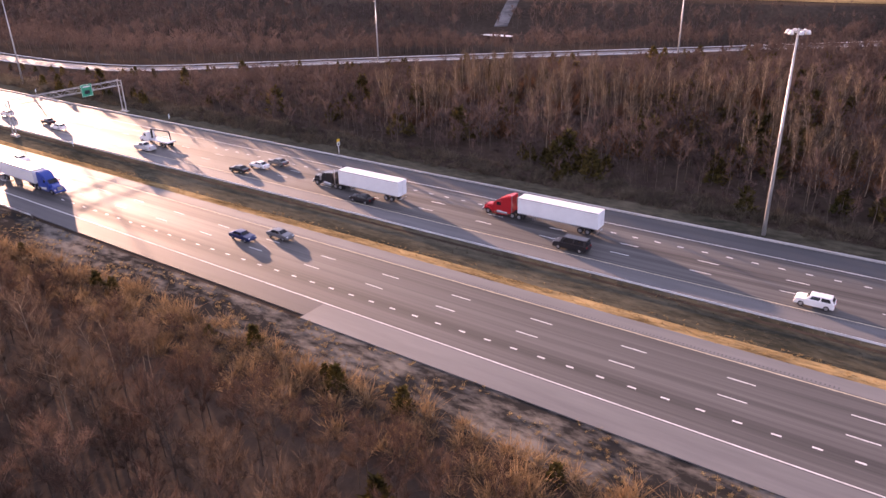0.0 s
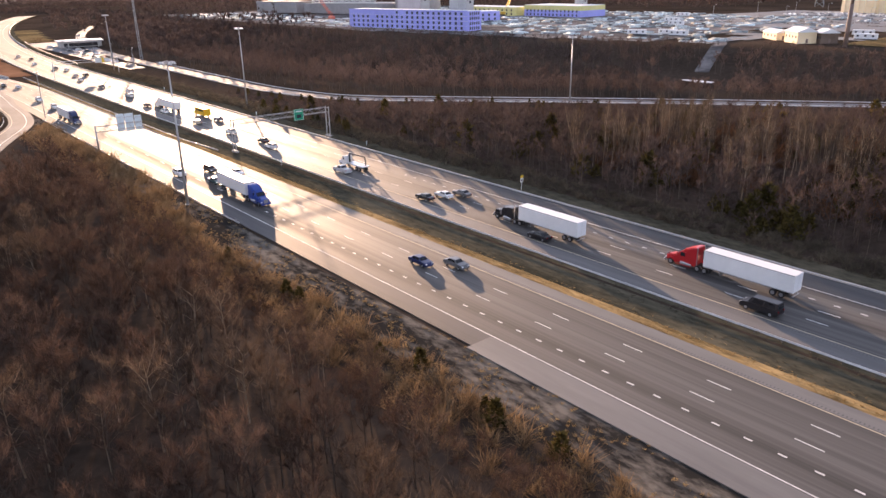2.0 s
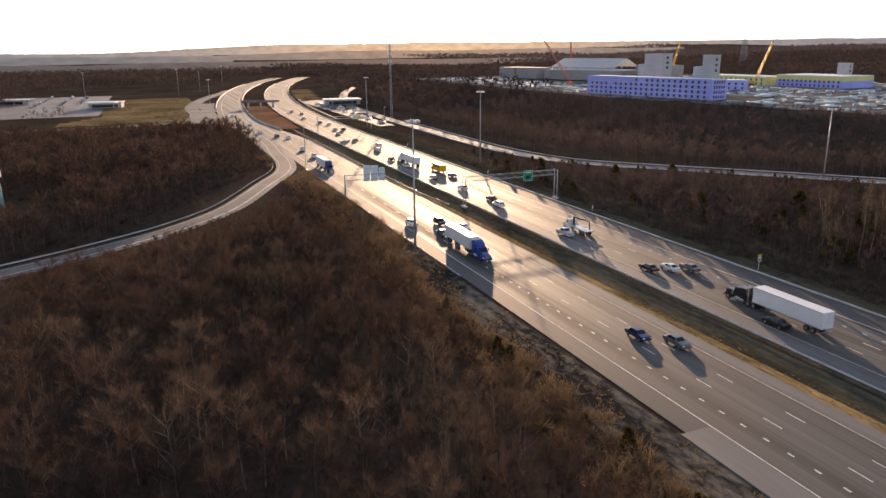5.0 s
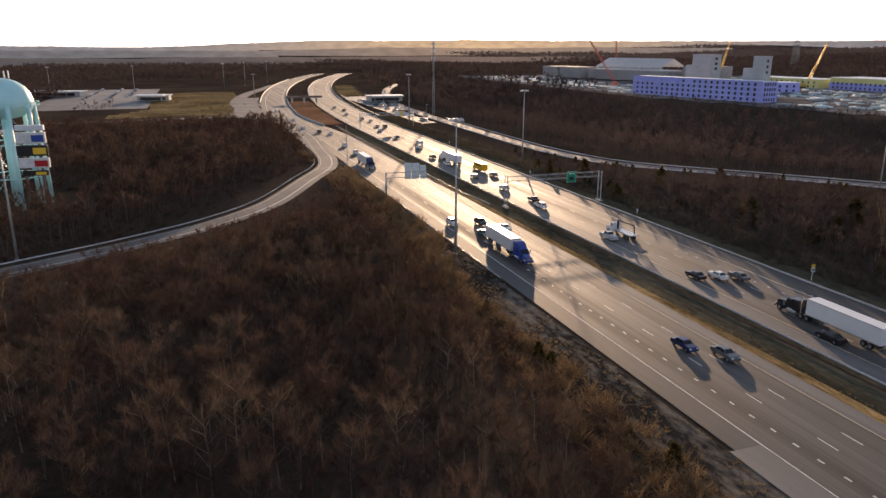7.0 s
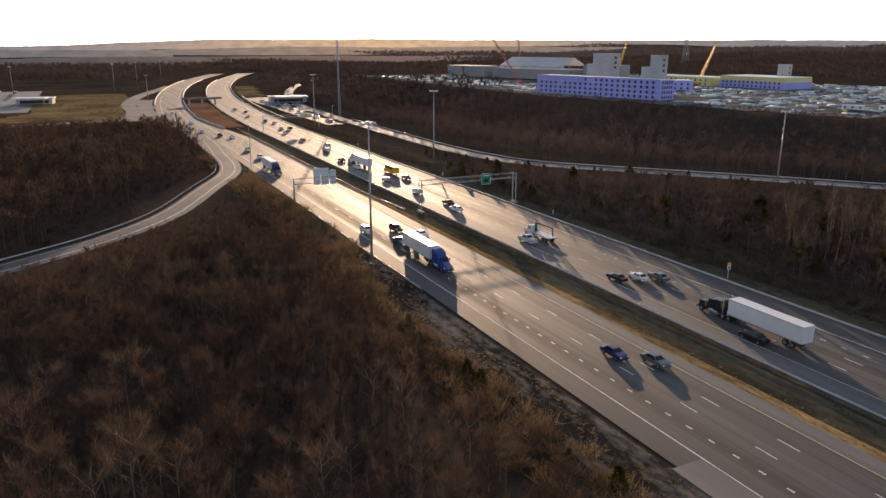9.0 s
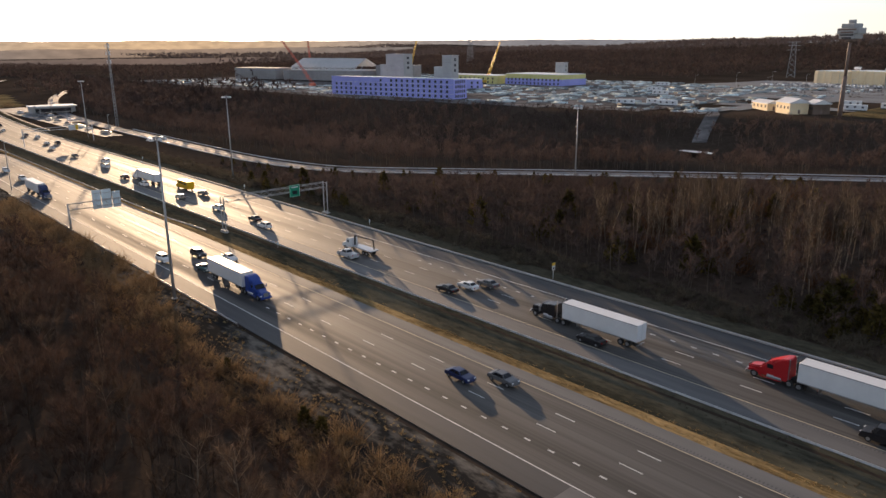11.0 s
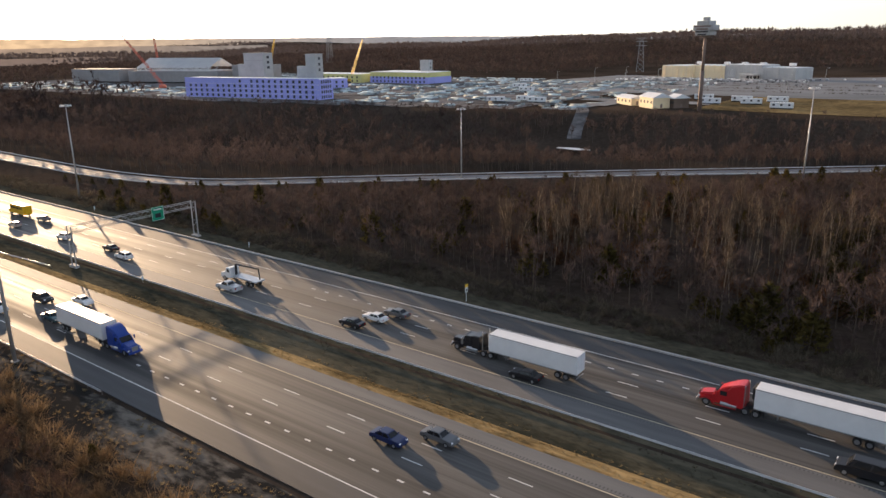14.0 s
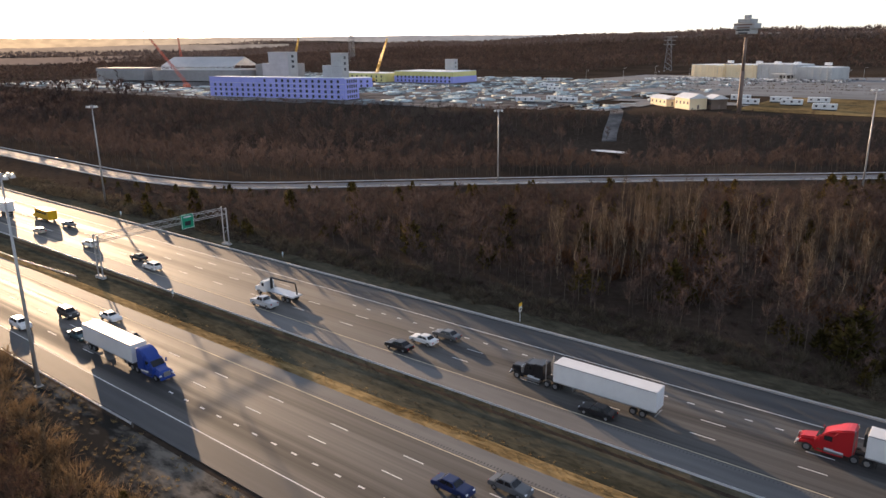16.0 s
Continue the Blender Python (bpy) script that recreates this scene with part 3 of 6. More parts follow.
# ---------------------------------------------------------------- trees
def tree_arrays(rng, h, spread, limbs, twigs, tw, lean=0.6, low=0.3, tlen=0.13):
    """Trunk and limbs, and the twigs as slivers: two pairs of vertices and triangles."""
    V, F, TV, TF = [], [], [], []

    def bar(a, b, r0, r1, n=3):
        a, b = np.array(a), np.array(b)
        d = b - a
        d = d / np.linalg.norm(d)
        u = np.cross(d, (0.3, 0.9, 0.2))
        u /= np.linalg.norm(u)
        w = np.cross(d, u)
        k = len(V)
        for q, r in ((a, r0), (b, r1)):
            for i in range(n):
                t = 2 * math.pi * i / n
                V.append(q + r * (math.cos(t) * u + math.sin(t) * w))
        for i in range(n):
            j = (i + 1) % n
            F.append((k + i, k + j, k + n + j))
            F.append((k + i, k + n + j, k + n + i))

    r = 0.010 * h + 0.01
    mid = np.array((rng.normal(0, 0.02) * h, rng.normal(0, 0.02) * h, 0.5 * h))
    top = np.array((rng.normal(0, 0.05) * h, rng.normal(0, 0.05) * h, 0.93 * h))
    bar((0, 0, -0.4), mid, r, r * 0.65, 5)
    bar(mid, top, r * 0.65, r * 0.15, 4)
    segs = [(mid, top)]
    for i in range(limbs):
        f = low + (0.9 - low) * (i + rng.random()) / limbs
        base = np.array((0, 0, 0)) + mid * min(1, f / 0.5) if f < 0.5 else mid + (top - mid) * ((f - 0.5) / 0.43)
        az = 2.4 * i + rng.random()
        out = lean * (0.8 + 0.5 * rng.random())
        ln = spread * h * (1.1 - 0.7 * f) * (0.7 + 0.6 * rng.random())
        d = np.array((math.cos(az) * out, math.sin(az) * out, 1.0))
        d /= np.linalg.norm(d)
        tip = base + d * ln
        tip[2] = min(tip[2], h)
        bar(base, tip, r * 0.38, r * 0.06)
        segs.append((base, tip))
    a = np.array([s[0] for s in segs])
    b = np.array([s[1] for s in segs])
    pick = rng.integers(0, len(segs), twigs)
    f = 0.25 + 0.75 * np.sqrt(rng.random(twigs))
    p = a[pick] + (b[pick] - a[pick]) * f[:, None] + rng.normal(0, 0.012 * h, (twigs, 3))
    d = (b - a)[pick]
    d = d / np.linalg.norm(d, axis=1)[:, None] * 0.5 + rng.normal(0, 0.55, (twigs, 3)) + np.array((0, 0, 0.55))
    d = d / np.linalg.norm(d, axis=1)[:, None] * (tlen * h * (0.5 + rng.random(twigs)))[:, None]
    side = np.cross(d, rng.normal(0, 1, (twigs, 3)))
    side = side / np.linalg.norm(side, axis=1)[:, None] * tw
    TV = np.stack((p - side / 2, p + side / 2, p + d), 1).reshape(-1, 3)
    TF = np.arange(twigs * 3).reshape(-1, 3)
    return (np.array(V), np.array(F)), (TV, TF)


def cedar_arrays(rng, h, w, n):
    """A dense evergreen cone of small sprays round a trunk."""
    f = rng.random(n) ** 0.8
    az = rng.random(n) * 2 * math.pi
    r = w * (1 - f) ** 0.75 * (0.55 + 0.5 * rng.random(n)) * (1 + 0.2 * np.sin(3 * az + 5 * f))
    p = np.stack((np.cos(az) * r, np.sin(az) * r, 0.04 * h + f * 0.94 * h), 1)
    d = np.stack((np.cos(az), np.sin(az), 0.7 + 0 * az), 1) + rng.normal(0, 0.4, (n, 3))
    d *= (0.09 * h * (0.6 + rng.random(n)))[:, None]
    side = np.cross(d, rng.normal(0, 1, (n, 3)))
    side = side / np.linalg.norm(side, axis=1)[:, None] * 0.055 * h
    return np.stack((p - side, p + side, p + d), 1).reshape(-1, 3), np.arange(n * 3).reshape(-1, 3)


def shrub_arrays(rng, h, n, tw):
    """A low bush of stems that fan out of the ground."""
    az = rng.random(n) * 2 * math.pi
    lean = 0.9 * np.sqrt(rng.random(n))
    d = np.stack((np.cos(az) * lean, np.sin(az) * lean, 1 - 0.5 * lean), 1)
    ln = h * (0.4 + 0.7 * rng.random(n))
    st = rng.random(n) * 0.5
    p = d * (ln * st)[:, None] + rng.normal(0, 0.12 * h, (n, 3)) * np.array((1, 1, 0.2))
    d = d * (ln * (1 - st))[:, None] + rng.normal(0, 0.12 * h, (n, 3))
    side = np.cross(d, rng.normal(0, 1, (n, 3)))
    side = side / np.linalg.norm(side, axis=1)[:, None] * tw
    v = np.stack((p - side / 2, p + side / 2, p + d), 1).reshape(-1, 3)
    v[:, 2] = np.maximum(v[:, 2], 0.0)
    return v, np.arange(n * 3).reshape(-1, 3)


rng = np.random.default_rng(7)
NEAR = [tree_arrays(rng, h, 0.42, 12, 880, 0.036, lean=0.9) for h in (8.0, 9.0, 10.0, 10.5, 8.5, 9.5)]
MID = [tree_arrays(rng, h, 0.40, 6, 120, 0.16, lean=0.8, tlen=0.17) for h in (8.5, 9.5, 10.5, 11.5, 9)]
TALL = [tree_arrays(rng, h, 0.22, 11, 170, 0.10, lean=0.28, low=0.25) for h in (11, 12.5, 14, 12)]
FAR = [tree_arrays(rng, h, 0.45, 3, 34, 0.75, lean=0.9, tlen=0.26) for h in (8, 9, 10, 8.5)]
VERY_FAR = [tree_arrays(rng, h, 0.5, 3, 16, 1.6, lean=1.1, low=0.2, tlen=0.36) for h in (8, 9, 10)]
CEDAR = [cedar_arrays(rng, h, w, 260) for h, w in ((5, 1.7), (6.5, 2.1), (4, 1.5))]
SHRUB = [shrub_arrays(rng, h, 90, 0.06) for h in (1.6, 2.2, 2.8)]
TUFT = [shrub_arrays(rng, 0.5, 26, 0.03) for _ in range(3)]


def spots(x0, x1, y0, y1, gap, keep, seed):
    """Places on a jittered grid, where keep(x, y) allows them."""
    g = np.random.default_rng(seed)
    xs, ys = np.meshgrid(np.arange(x0, x1, gap), np.arange(y0, y1, gap))
    p = np.stack((xs.ravel(), ys.ravel()), 1) + g.uniform(-0.6, 0.6, (xs.size, 2)) * gap
    return [(x, y) for x, y in p if keep(x, y)]


def scatter(name, protos, places, material, label, category, seed, low=0.75, high=1.2, which=None, limit=None):
    """All the places filled with turned and scaled copies of the shapes, as one mesh."""
    g = np.random.default_rng(seed)
    vs, fs, k = [], [], 0
    for x, y in places:
        v, f = protos[g.integers(len(protos))] if which is None else protos[g.integers(len(protos))][which]
        a, s = g.random() * 6.283, g.uniform(low, high)
        if limit:
            s = min(s, limit(x, y) * (0.8 + 0.4 * g.random()))
        c, n = math.cos(a) * s, math.sin(a) * s
        out = np.empty((len(v), 3), np.float32)
        out[:, 0] = v[:, 0] * c - v[:, 1] * n + x
        out[:, 1] = v[:, 0] * n + v[:, 1] * c + y
        out[:, 2] = v[:, 2] * s + ground_z(x, y)
        vs.append(out)
        fs.append(f + k)
        k += len(v)
    if not vs:
        return None
    ob = new(name, from_arrays(name, np.concatenate(vs), np.concatenate(fs), material))
    return tagged(ob, label, category, kind="stuff")


def forest(name, protos, places, bark, twig, label, seed, low=0.75, high=1.2, limit=None):
    scatter(name + "_trunks", protos, places, bark, label + ", trunks and limbs", "woods", seed, low, high, 0, limit)
    scatter(name + "_twigs", protos, places, twig, label + ", fine twigs", "woods", seed, low, high, 1, limit)


def ramp_gap(x, y, gap):
    return all((x - p.x) ** 2 + (y - p.y) ** 2 > gap * gap for p in r_line)


def grow_near(x, y):
    """Trees stay low beside the verge and below the ramp."""
    s = 0.38 + 0.055 * max(0.0, near_edge(x) - y)
    if x < -60:
        d = min(math.hypot(x - p.x, y - p.y) for p in r_line) - 6
        s = min(s, 0.16 + 0.026 * d)
    return s


def grow_belt(x, y):
    d = max(0.0, -from_frontage(x, y)) * 0.72 - 5
    return min(0.3 + 0.06 * max(0, y - 121), 0.08 + 0.014 * d if x < -60 else 0.25 + 0.02 * d)


def grow_slope(x, y):
    return 0.3 + 0.02 * max(0.0, along(SITE_EDGE, x) - y)


def near_edge(x):
    return 44.0 + 2.5 * noise.noise((x / 18, 2.0, 0.0)) + 3.5 * smooth(-120, -170, x)


def from_frontage(x, y):
    return y - along(FRONTAGE, x)


def f_gap(x, y, gap):
    return all((x - p.x) ** 2 + (y - p.y) ** 2 > gap * gap for p in f_line)


def front_rows(x, y):
    """The stretch of the near wood that is built tree by tree; the rest is simpler."""
    return x < 6 - 0.03 * y and y > 0.27 * x - 9 and not (y < 34 + 0.1 * x and x > -27) and math.hypot(x + 20, y - 4) > 22


near_places = spots(-300, 60, -60, 52, 4.1, lambda x, y: front_rows(x, y) and y < near_edge(x) and ramp_gap(x, y, 8.5) and (x > -170 - (y + 25) * 1.9 + 8 or y > 60), 11)
front = [(x, y) for x, y in near_places if -62 < x < -4 and 22 < y][:150]
front_set = set(front)
rest = [p for p in near_places if p not in front_set]
pale = {p for p in near_places if noise.noise((p[0] / 13, p[1] / 13, 4.4)) + 0.5 * noise.noise((p[0] / 3, p[1] / 3, 8.8)) > 0.16}
forest("near_woods", NEAR, [p for p in rest if p[0] > -170 and p not in pale], M_bark, M_twig, "bare brown winter trees south of the motorway", 12, 0.8, 1.15, grow_near)
forest("pale_woods", NEAR, [p for p in rest if p[0] > -170 and p in pale], M_bark_pale, M_twig_tan, "paler bare trees among the brown wood", 47, 0.8, 1.15, grow_near)
forest("loop_woods", MID, [p for p in rest if p[0] <= -170], M_bark, M_twig, "bare brown trees along the ramp", 13, 0.7, 1.1, grow_near)
bark_meshes = [from_arrays("trunk", *t[0], M_bark) for t in NEAR]
crown_meshes = [from_arrays("crown", *t[1], M_twig) for t in NEAR]
pale_crowns = [from_arrays("crown", *t[1], M_twig_tan) for t in NEAR]
for i, (x, y) in enumerate(front):
    k = i % len(NEAR)
    s = min(0.8 + 0.35 * random.random(), grow_near(x, y) * (0.8 + 0.4 * random.random()))
    t = thing("tree", "bare brown winter tree with a fine twiggy crown", "tree", Matrix.LocRotScale((x, y, ground_z(x, y)), Euler((0, 0, random.random() * 6.28)), (s, s, s)), "trees of the near wood")
    share("trunk", bark_meshes[k], t, Matrix())
    share("crown", pale_crowns[k] if (x, y) in pale else crown_meshes[k], t, Matrix())

forest("back_woods", MID, spots(-95, 45, -36, 46, 4.8, lambda x, y: not front_rows(x, y) and y < near_edge(x) and (x > -170 - (y + 25) * 1.9 + 8), 16), M_bark, M_twig, "bare brown woods further from the road", 17, 0.75, 1.05)
scatter("east_woods", FAR, spots(14, 160, 124, 430, 7.5, lambda x, y: f_gap(x, y, 8), 18), M_twig, "bare brown woods further east", "woods", 19, 0.7, 1.0, 1)
infield = spots(-500, -165, -110, 46, 4.8, lambda x, y: ramp_gap(x, y, 9) and x < -170 - (y + 25) * 1.9 + 2 and not (x < -440 and y > 20) and (x + 236) ** 2 + (y + 46) ** 2 > 700 and y < 44 - 0.02 * (x + 300) and x > -492, 14)
forest("infield_woods", MID, infield, M_bark, M_twig, "bare reddish-brown trees inside the ramp loop", 15, 0.7, 1.1, lambda x, y: 0.16 + 0.009 * max(0.0, x + 492))

# north of the motorway
belt = spots(-330, 14, 123, 400, 4.2, lambda x, y: from_frontage(x, y) < -7 and f_gap(x, y, 7) and y > 124 + 2 * noise.noise((x / 15, 0, 5)) and x > -255 - 0.3 * (y - 120), 21)
tall = [p for p in belt if -125 < p[0] < 10 and 140 < p[1] < 215 and noise.noise((p[0] / 22, p[1] / 22, 1.5)) > 0.0]
tall_set = set(tall)
forest("tall_woods", TALL, tall, M_bark_pale, M_twig_pale, "tall pale-stemmed bare trees", 22, 0.7, 1.1, grow_belt)
forest("belt_woods", MID, [p for p in belt if p not in tall_set], M_bark, M_twig_far, "dark bare trees behind the verge", 23, 0.6, 1.0, grow_belt)
slope = spots(-720, 0, 150, 440, 6.1, lambda x, y: from_frontage(x, y) > 8 and f_gap(x, y, 7.5) and y < along(SITE_EDGE, x) - 3 and ((x + 192) / 22) ** 2 + ((y - 328) / 12) ** 2 > 1 and not (285 < y < 335 and abs(x + 192 - (328 - y) * 0.47) < 17) and not (-212 < x < -196 and y > 345), 24)
forest("slope_woods", MID, slope, M_bark, M_twig_far, "bare brown trees on the slope below the building site", 25, 0.65, 1.0, grow_slope)
scatter("cedar_wood", CEDAR, [p for p in belt if noise.noise((p[0] / 16, p[1] / 16, 9)) > 0.16 and p[0] > -75 and p[1] < 215] + [p for p in belt if p[1] - 124 > 8 and noise.noise((p[0] / 9, p[1] / 9, 4)) > 0.33],
        M_cedar, "dark rusty-green cedars among the bare trees", "woods", 26, 0.7, 1.25, None, lambda x, y: 0.25 + 0.02 * max(0.0, -from_frontage(x, y) - 5))
scatter("rusty_thicket", SHRUB, spots(-120, 8, 146, 225, 3.2, lambda x, y: noise.noise((x / 11, y / 11, 6.2)) > 0.14 and f_gap(x, y, 8) and from_frontage(x, y) < -8, 55), M_rusty, "rust-brown thickets among the bare trees", "bushes", 56, 1.5, 2.9)
scatter("cedar_row", CEDAR, [(x, along(FRONTAGE, x) - 13 - 5 * random.random()) for x in np.arange(-300, -225, 8.5)] + [(x, 121 + 10 * random.random()) for x in np.arange(-250, -190, 4.2)], M_cedar, "row of dark cedars below the frontage road", "woods", 27, 0.35, 0.7)
scatter("verge_shrubs", SHRUB, spots(-480, 10, 118.2, 128, 1.95, lambda x, y: y > 118.6 + 1.2 * noise.noise((x / 9, 0, 2)), 28), M_scrub, "tangled brown bushes behind the far kerb", "bushes", 29, 0.6, 1.25)
scatter("infield_shrubs", SHRUB, spots(-320, -165, -60, 48, 3.6, lambda x, y: ramp_gap(x, y, 6.5) and x < -170 - (y + 25) * 1.9 + 6 and (x + 236) ** 2 + (y + 46) ** 2 > 300, 38), M_twig, "brown undergrowth inside the ramp loop", "bushes", 39, 0.6, 1.2)
scatter("under_shrubs", SHRUB, spots(-300, 12, 125, 215, 4.4, lambda x, y: f_gap(x, y, 7) and from_frontage(x, y) < -7, 36), M_twig_far, "brown undergrowth below the tree belt", "bushes", 37, 0.5, 1.1)
scatter("bank_shrubs", SHRUB, spots(-320, 60, 42, 57, 1.9, lambda x, y: near_edge(x) - 3 < y < near_edge(x) + 6 + 3 * smooth(-135, -165, x) and ramp_gap(x, y, 7), 30), M_shrub, "brown bushes along the edge of the near wood", "bushes", 31, 0.7, 1.55)
CEDARS_NEAR = [(-37, 48.5, 1.0), (-60, 49, 0.75), (-19, 47.5, 1.0), (-6, 45.5, 1.1), (-45, 47.2, 0.9), (-48, 48.6, 0.8), (-88, 48, 0.8), (-91, 47.5, 0.7), (-113, 48, 0.8), (-1, 41, 1.2), (-30, 36, 1.0), (-66, 47, 0.9)]
cedar_meshes = [from_arrays("crown", *c, M_cedar) for c in CEDAR]
for i, (x, y, s) in enumerate(CEDARS_NEAR):
    t = thing("cedar_tree", "small dense olive-green cedar at the wood's edge", "tree", Matrix.LocRotScale((x, y, ground_z(x, y)), Euler((0, 0, i)), (0.7 * s, 0.7 * s, 0.62 * s)), "cedars by the verge")
    share("crown", cedar_meshes[i % 3], t, Matrix())
    part("trunk", rod(bmesh.new(), (0, 0, -0.2), (0, 0, 2.2), 0.11, 0.05, 6), M_bark, t)
scatter("straw_tufts", TUFT, spots(-170, 10, 79.5, 83.2, 0.6, lambda x, y: noise.noise((x / 5, y, 0)) > -0.15 + 0.2 * max(0, y - 81.6), 32), M_grass, "tufts of straw-coloured grass along the median", "grass", 33, 0.4, 0.95)
scatter("ditch_tufts", TUFT, spots(-150, 5, 82.5, 88.2, 0.8, lambda x, y: noise.noise((x / 6, y / 2, 6)) > -0.05, 40), M_scrub, "brown grass tufts in the median ditch", "grass", 41, 0.4, 0.9)
scatter("verge_tufts", TUFT, spots(-200, 8, 47, 56.6, 0.95, lambda x, y: noise.noise((x / 7, y / 3, 3)) > -0.02, 34), M_grass, "dry grass tufts on the stony verge", "grass", 35, 0.6, 1.3)

# far woods
far_places = spots(-1500, 0, 650, 1500, 13.5, lambda x, y: x < -0.06 * y + 60 and not (-700 < x < -60 and y < 700 + 0.25 * (x + 700)) and not (-450 < x < 250 and y < 960), 41)
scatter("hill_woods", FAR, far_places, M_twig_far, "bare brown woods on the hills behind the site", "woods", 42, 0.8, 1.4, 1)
scatter("high_woods", VERY_FAR, spots(-3000, 0, 1050, 2500, 21, lambda x, y: y > 1500 or x < -1500, 43), M_twig_hazed, "far brown woods on the ridge, greyed with painted haze", "woods", 44, 1.2, 1.8, 1)
scatter("west_woods", FAR, spots(-2300, -640, -420, 560, 16.5, lambda x, y: not (44 + bend(x) * 0.9 - 30 < y < 150 + bend(x) and x > -1330) and not (x > -960 and -110 < y < 60) and not (x > -830 and 300 < y) and not (x > -760 and y > 120 and y < 190), 45), M_twig_far, "bare brown woods west of the interchange", "woods", 46, 0.8, 1.4, 1)
scatter("south_woods", FAR, spots(-900, -180, -420, -95, 12, lambda x, y: ramp_gap(x, y, 12) and not (x < -520 and y > -110) and abs(x + 502) > 12, 49), M_twig_far, "bare woods south of the ramp", "woods", 50, 0.8, 1.2, 1)
scatter("ridge_front", FAR, spots(-1500, -560, 150, 330, 11, lambda x, y: from_frontage(x, y) > 10, 51), M_twig_far, "bare brown woods beside the frontage road", "woods", 52, 0.8, 1.3, 1)

# ---------------------------------------------------------------- masts, gantries and signs
def high_mast(x, y, h, base=0.0, lamps=6):
    root = thing("high_mast_light", "tall tapered steel mast with a ring of floodlights", "street lamp", pose(x, y, base), "motorway lighting masts")
    part("pole", rod(bmesh.new(), (0, 0, -0.3), (0, 0, h), 0.32, 0.13, 10), M_pole, root, smooth=True)
    part("base_plate", box(bmesh.new(), (0, 0, 0.05), (1.0, 1.0, 0.2), bevel=0.05), M_barrier, root)
    bm = bmesh.new()
    loops = []
    for i in range(18):
        a = 2 * math.pi * i / 18
        loops.append([bm.verts.new(((1.0 + 0.07 * u) * math.cos(a), (1.0 + 0.07 * u) * math.sin(a), h - 0.3 + 0.07 * v)) for u, v in ((1, 0), (0, 1), (-1, 0), (0, -1))])
    for i in range(18):
        for k in range(4):
            bm.faces.new((loops[i][k], loops[(i + 1) % 18][k], loops[(i + 1) % 18][(k + 1) % 4], loops[i][(k + 1) % 4]))
    bmesh.ops.recalc_face_normals(bm, faces=bm.faces)
    for i in range(3):
        a = 2 * math.pi * i / 3
        part("spoke", rod(bmesh.new(), (0, 0, h - 0.1), (1.0 * math.cos(a), 1.0 * math.sin(a), h - 0.3), 0.05, n=5), M_pole, root)
    part("ring", bm, M_pole, root)
    for i in range(lamps):
        a = 2 * math.pi * i / lamps
        bm = bmesh.new()
        rod(bm, (1.35 * math.cos(a), 1.35 * math.sin(a), h - 0.75), (1.35 * math.cos(a), 1.35 * math.sin(a), h - 0.2), 0.42, 0.2, 9)
        part("floodlight", bm, M_lamp, root, smooth=True)
    return root


for x, y, h in ((-17, 116.6, 32), (-263, 124.5, 29.5), (-149.5, 55.3, 30.6), (-182.5, 221, 24.5), (-79, 262, 32), (-175.5, -38, 28.5), (-430, 126, 30), (-833, -134, 26), (-860, -57, 26), (-854, 36, 28), (-922, 63, 28), (-1003, 97, 28), (-690, 55, 22)):
    high_mast(x, y, h, ground_z(x, y))


def truss_gantry():
    root = thing("sign_gantry", "galvanized lattice gantry over the carriageway with one green sign", "sign gantry", pose(-190.5, 0, 0))
    y0, y1, zt, zb = 85.6, 116.6, 9.0, 7.6
    for y in (y0, y1):
        bm = bmesh.new()
        for x in (-0.9, 0.9):
            rod(bm, (x, y, -0.3), (x, y, zt + 0.2), 0.16, n=8)
        for k in range(5):
            z = 0.8 + k * 1.7
            rod(bm, (-0.9, y, z), (0.9, y, z + (1.7 if k % 2 else 0)), 0.06, n=5)
        part("leg", bm, M_pole, root)
        part("footing", box(bmesh.new(), (0, y, 0.15), (2.8, 1.0, 0.6), bevel=0.06), M_barrier, root)
    for x in (-0.7, 0.7):
        for z in (zb, zt):
            part("chord", rod(bmesh.new(), (x, y0, z), (x, y1, z), 0.065, n=6), M_pole, root)
    bm = bmesh.new()
    n = 20
    for i in range(n):
        a, b = y0 + (y1 - y0) * i / n, y0 + (y1 - y0) * (i + 1) / n
        for x in (-0.7, 0.7):
            rod(bm, (x, a, zb if i % 2 else zt), (x, b, zt if i % 2 else zb), 0.035, n=4)
        rod(bm, (-0.7, a, zt if i % 2 else zb), (0.7, b, zt if i % 2 else zb), 0.03, n=4)
    part("lattice", bm, M_pole, root)
    sign = part("sign_panel", box(bmesh.new(), (1.05, 106.2, 8.05), (0.12, 3.2, 3.3), bevel=0.03), M_green, root, "green sign panel with a white border and pale bars")
    bm = bmesh.new()
    for dy, dz, sy, sz in ((0, 1.52, 3.0, 0.07), (0, -1.52, 3.0, 0.07), (-1.48, 0, 0.07, 3.0), (1.48, 0, 0.07, 3.0), (0, 1.0, 2.0, 0.3)):
        box(bm, (1.125, 106.2 + dy, 8.05 + dz), (0.02, sy, sz))
    part("border", bm, M_white, sign)
    part("arrow_panel", box(bmesh.new(), (1.125, 106.2, 7.6), (0.02, 1.5, 1.0), bevel=0.005), M_dark, sign)


truss_gantry()


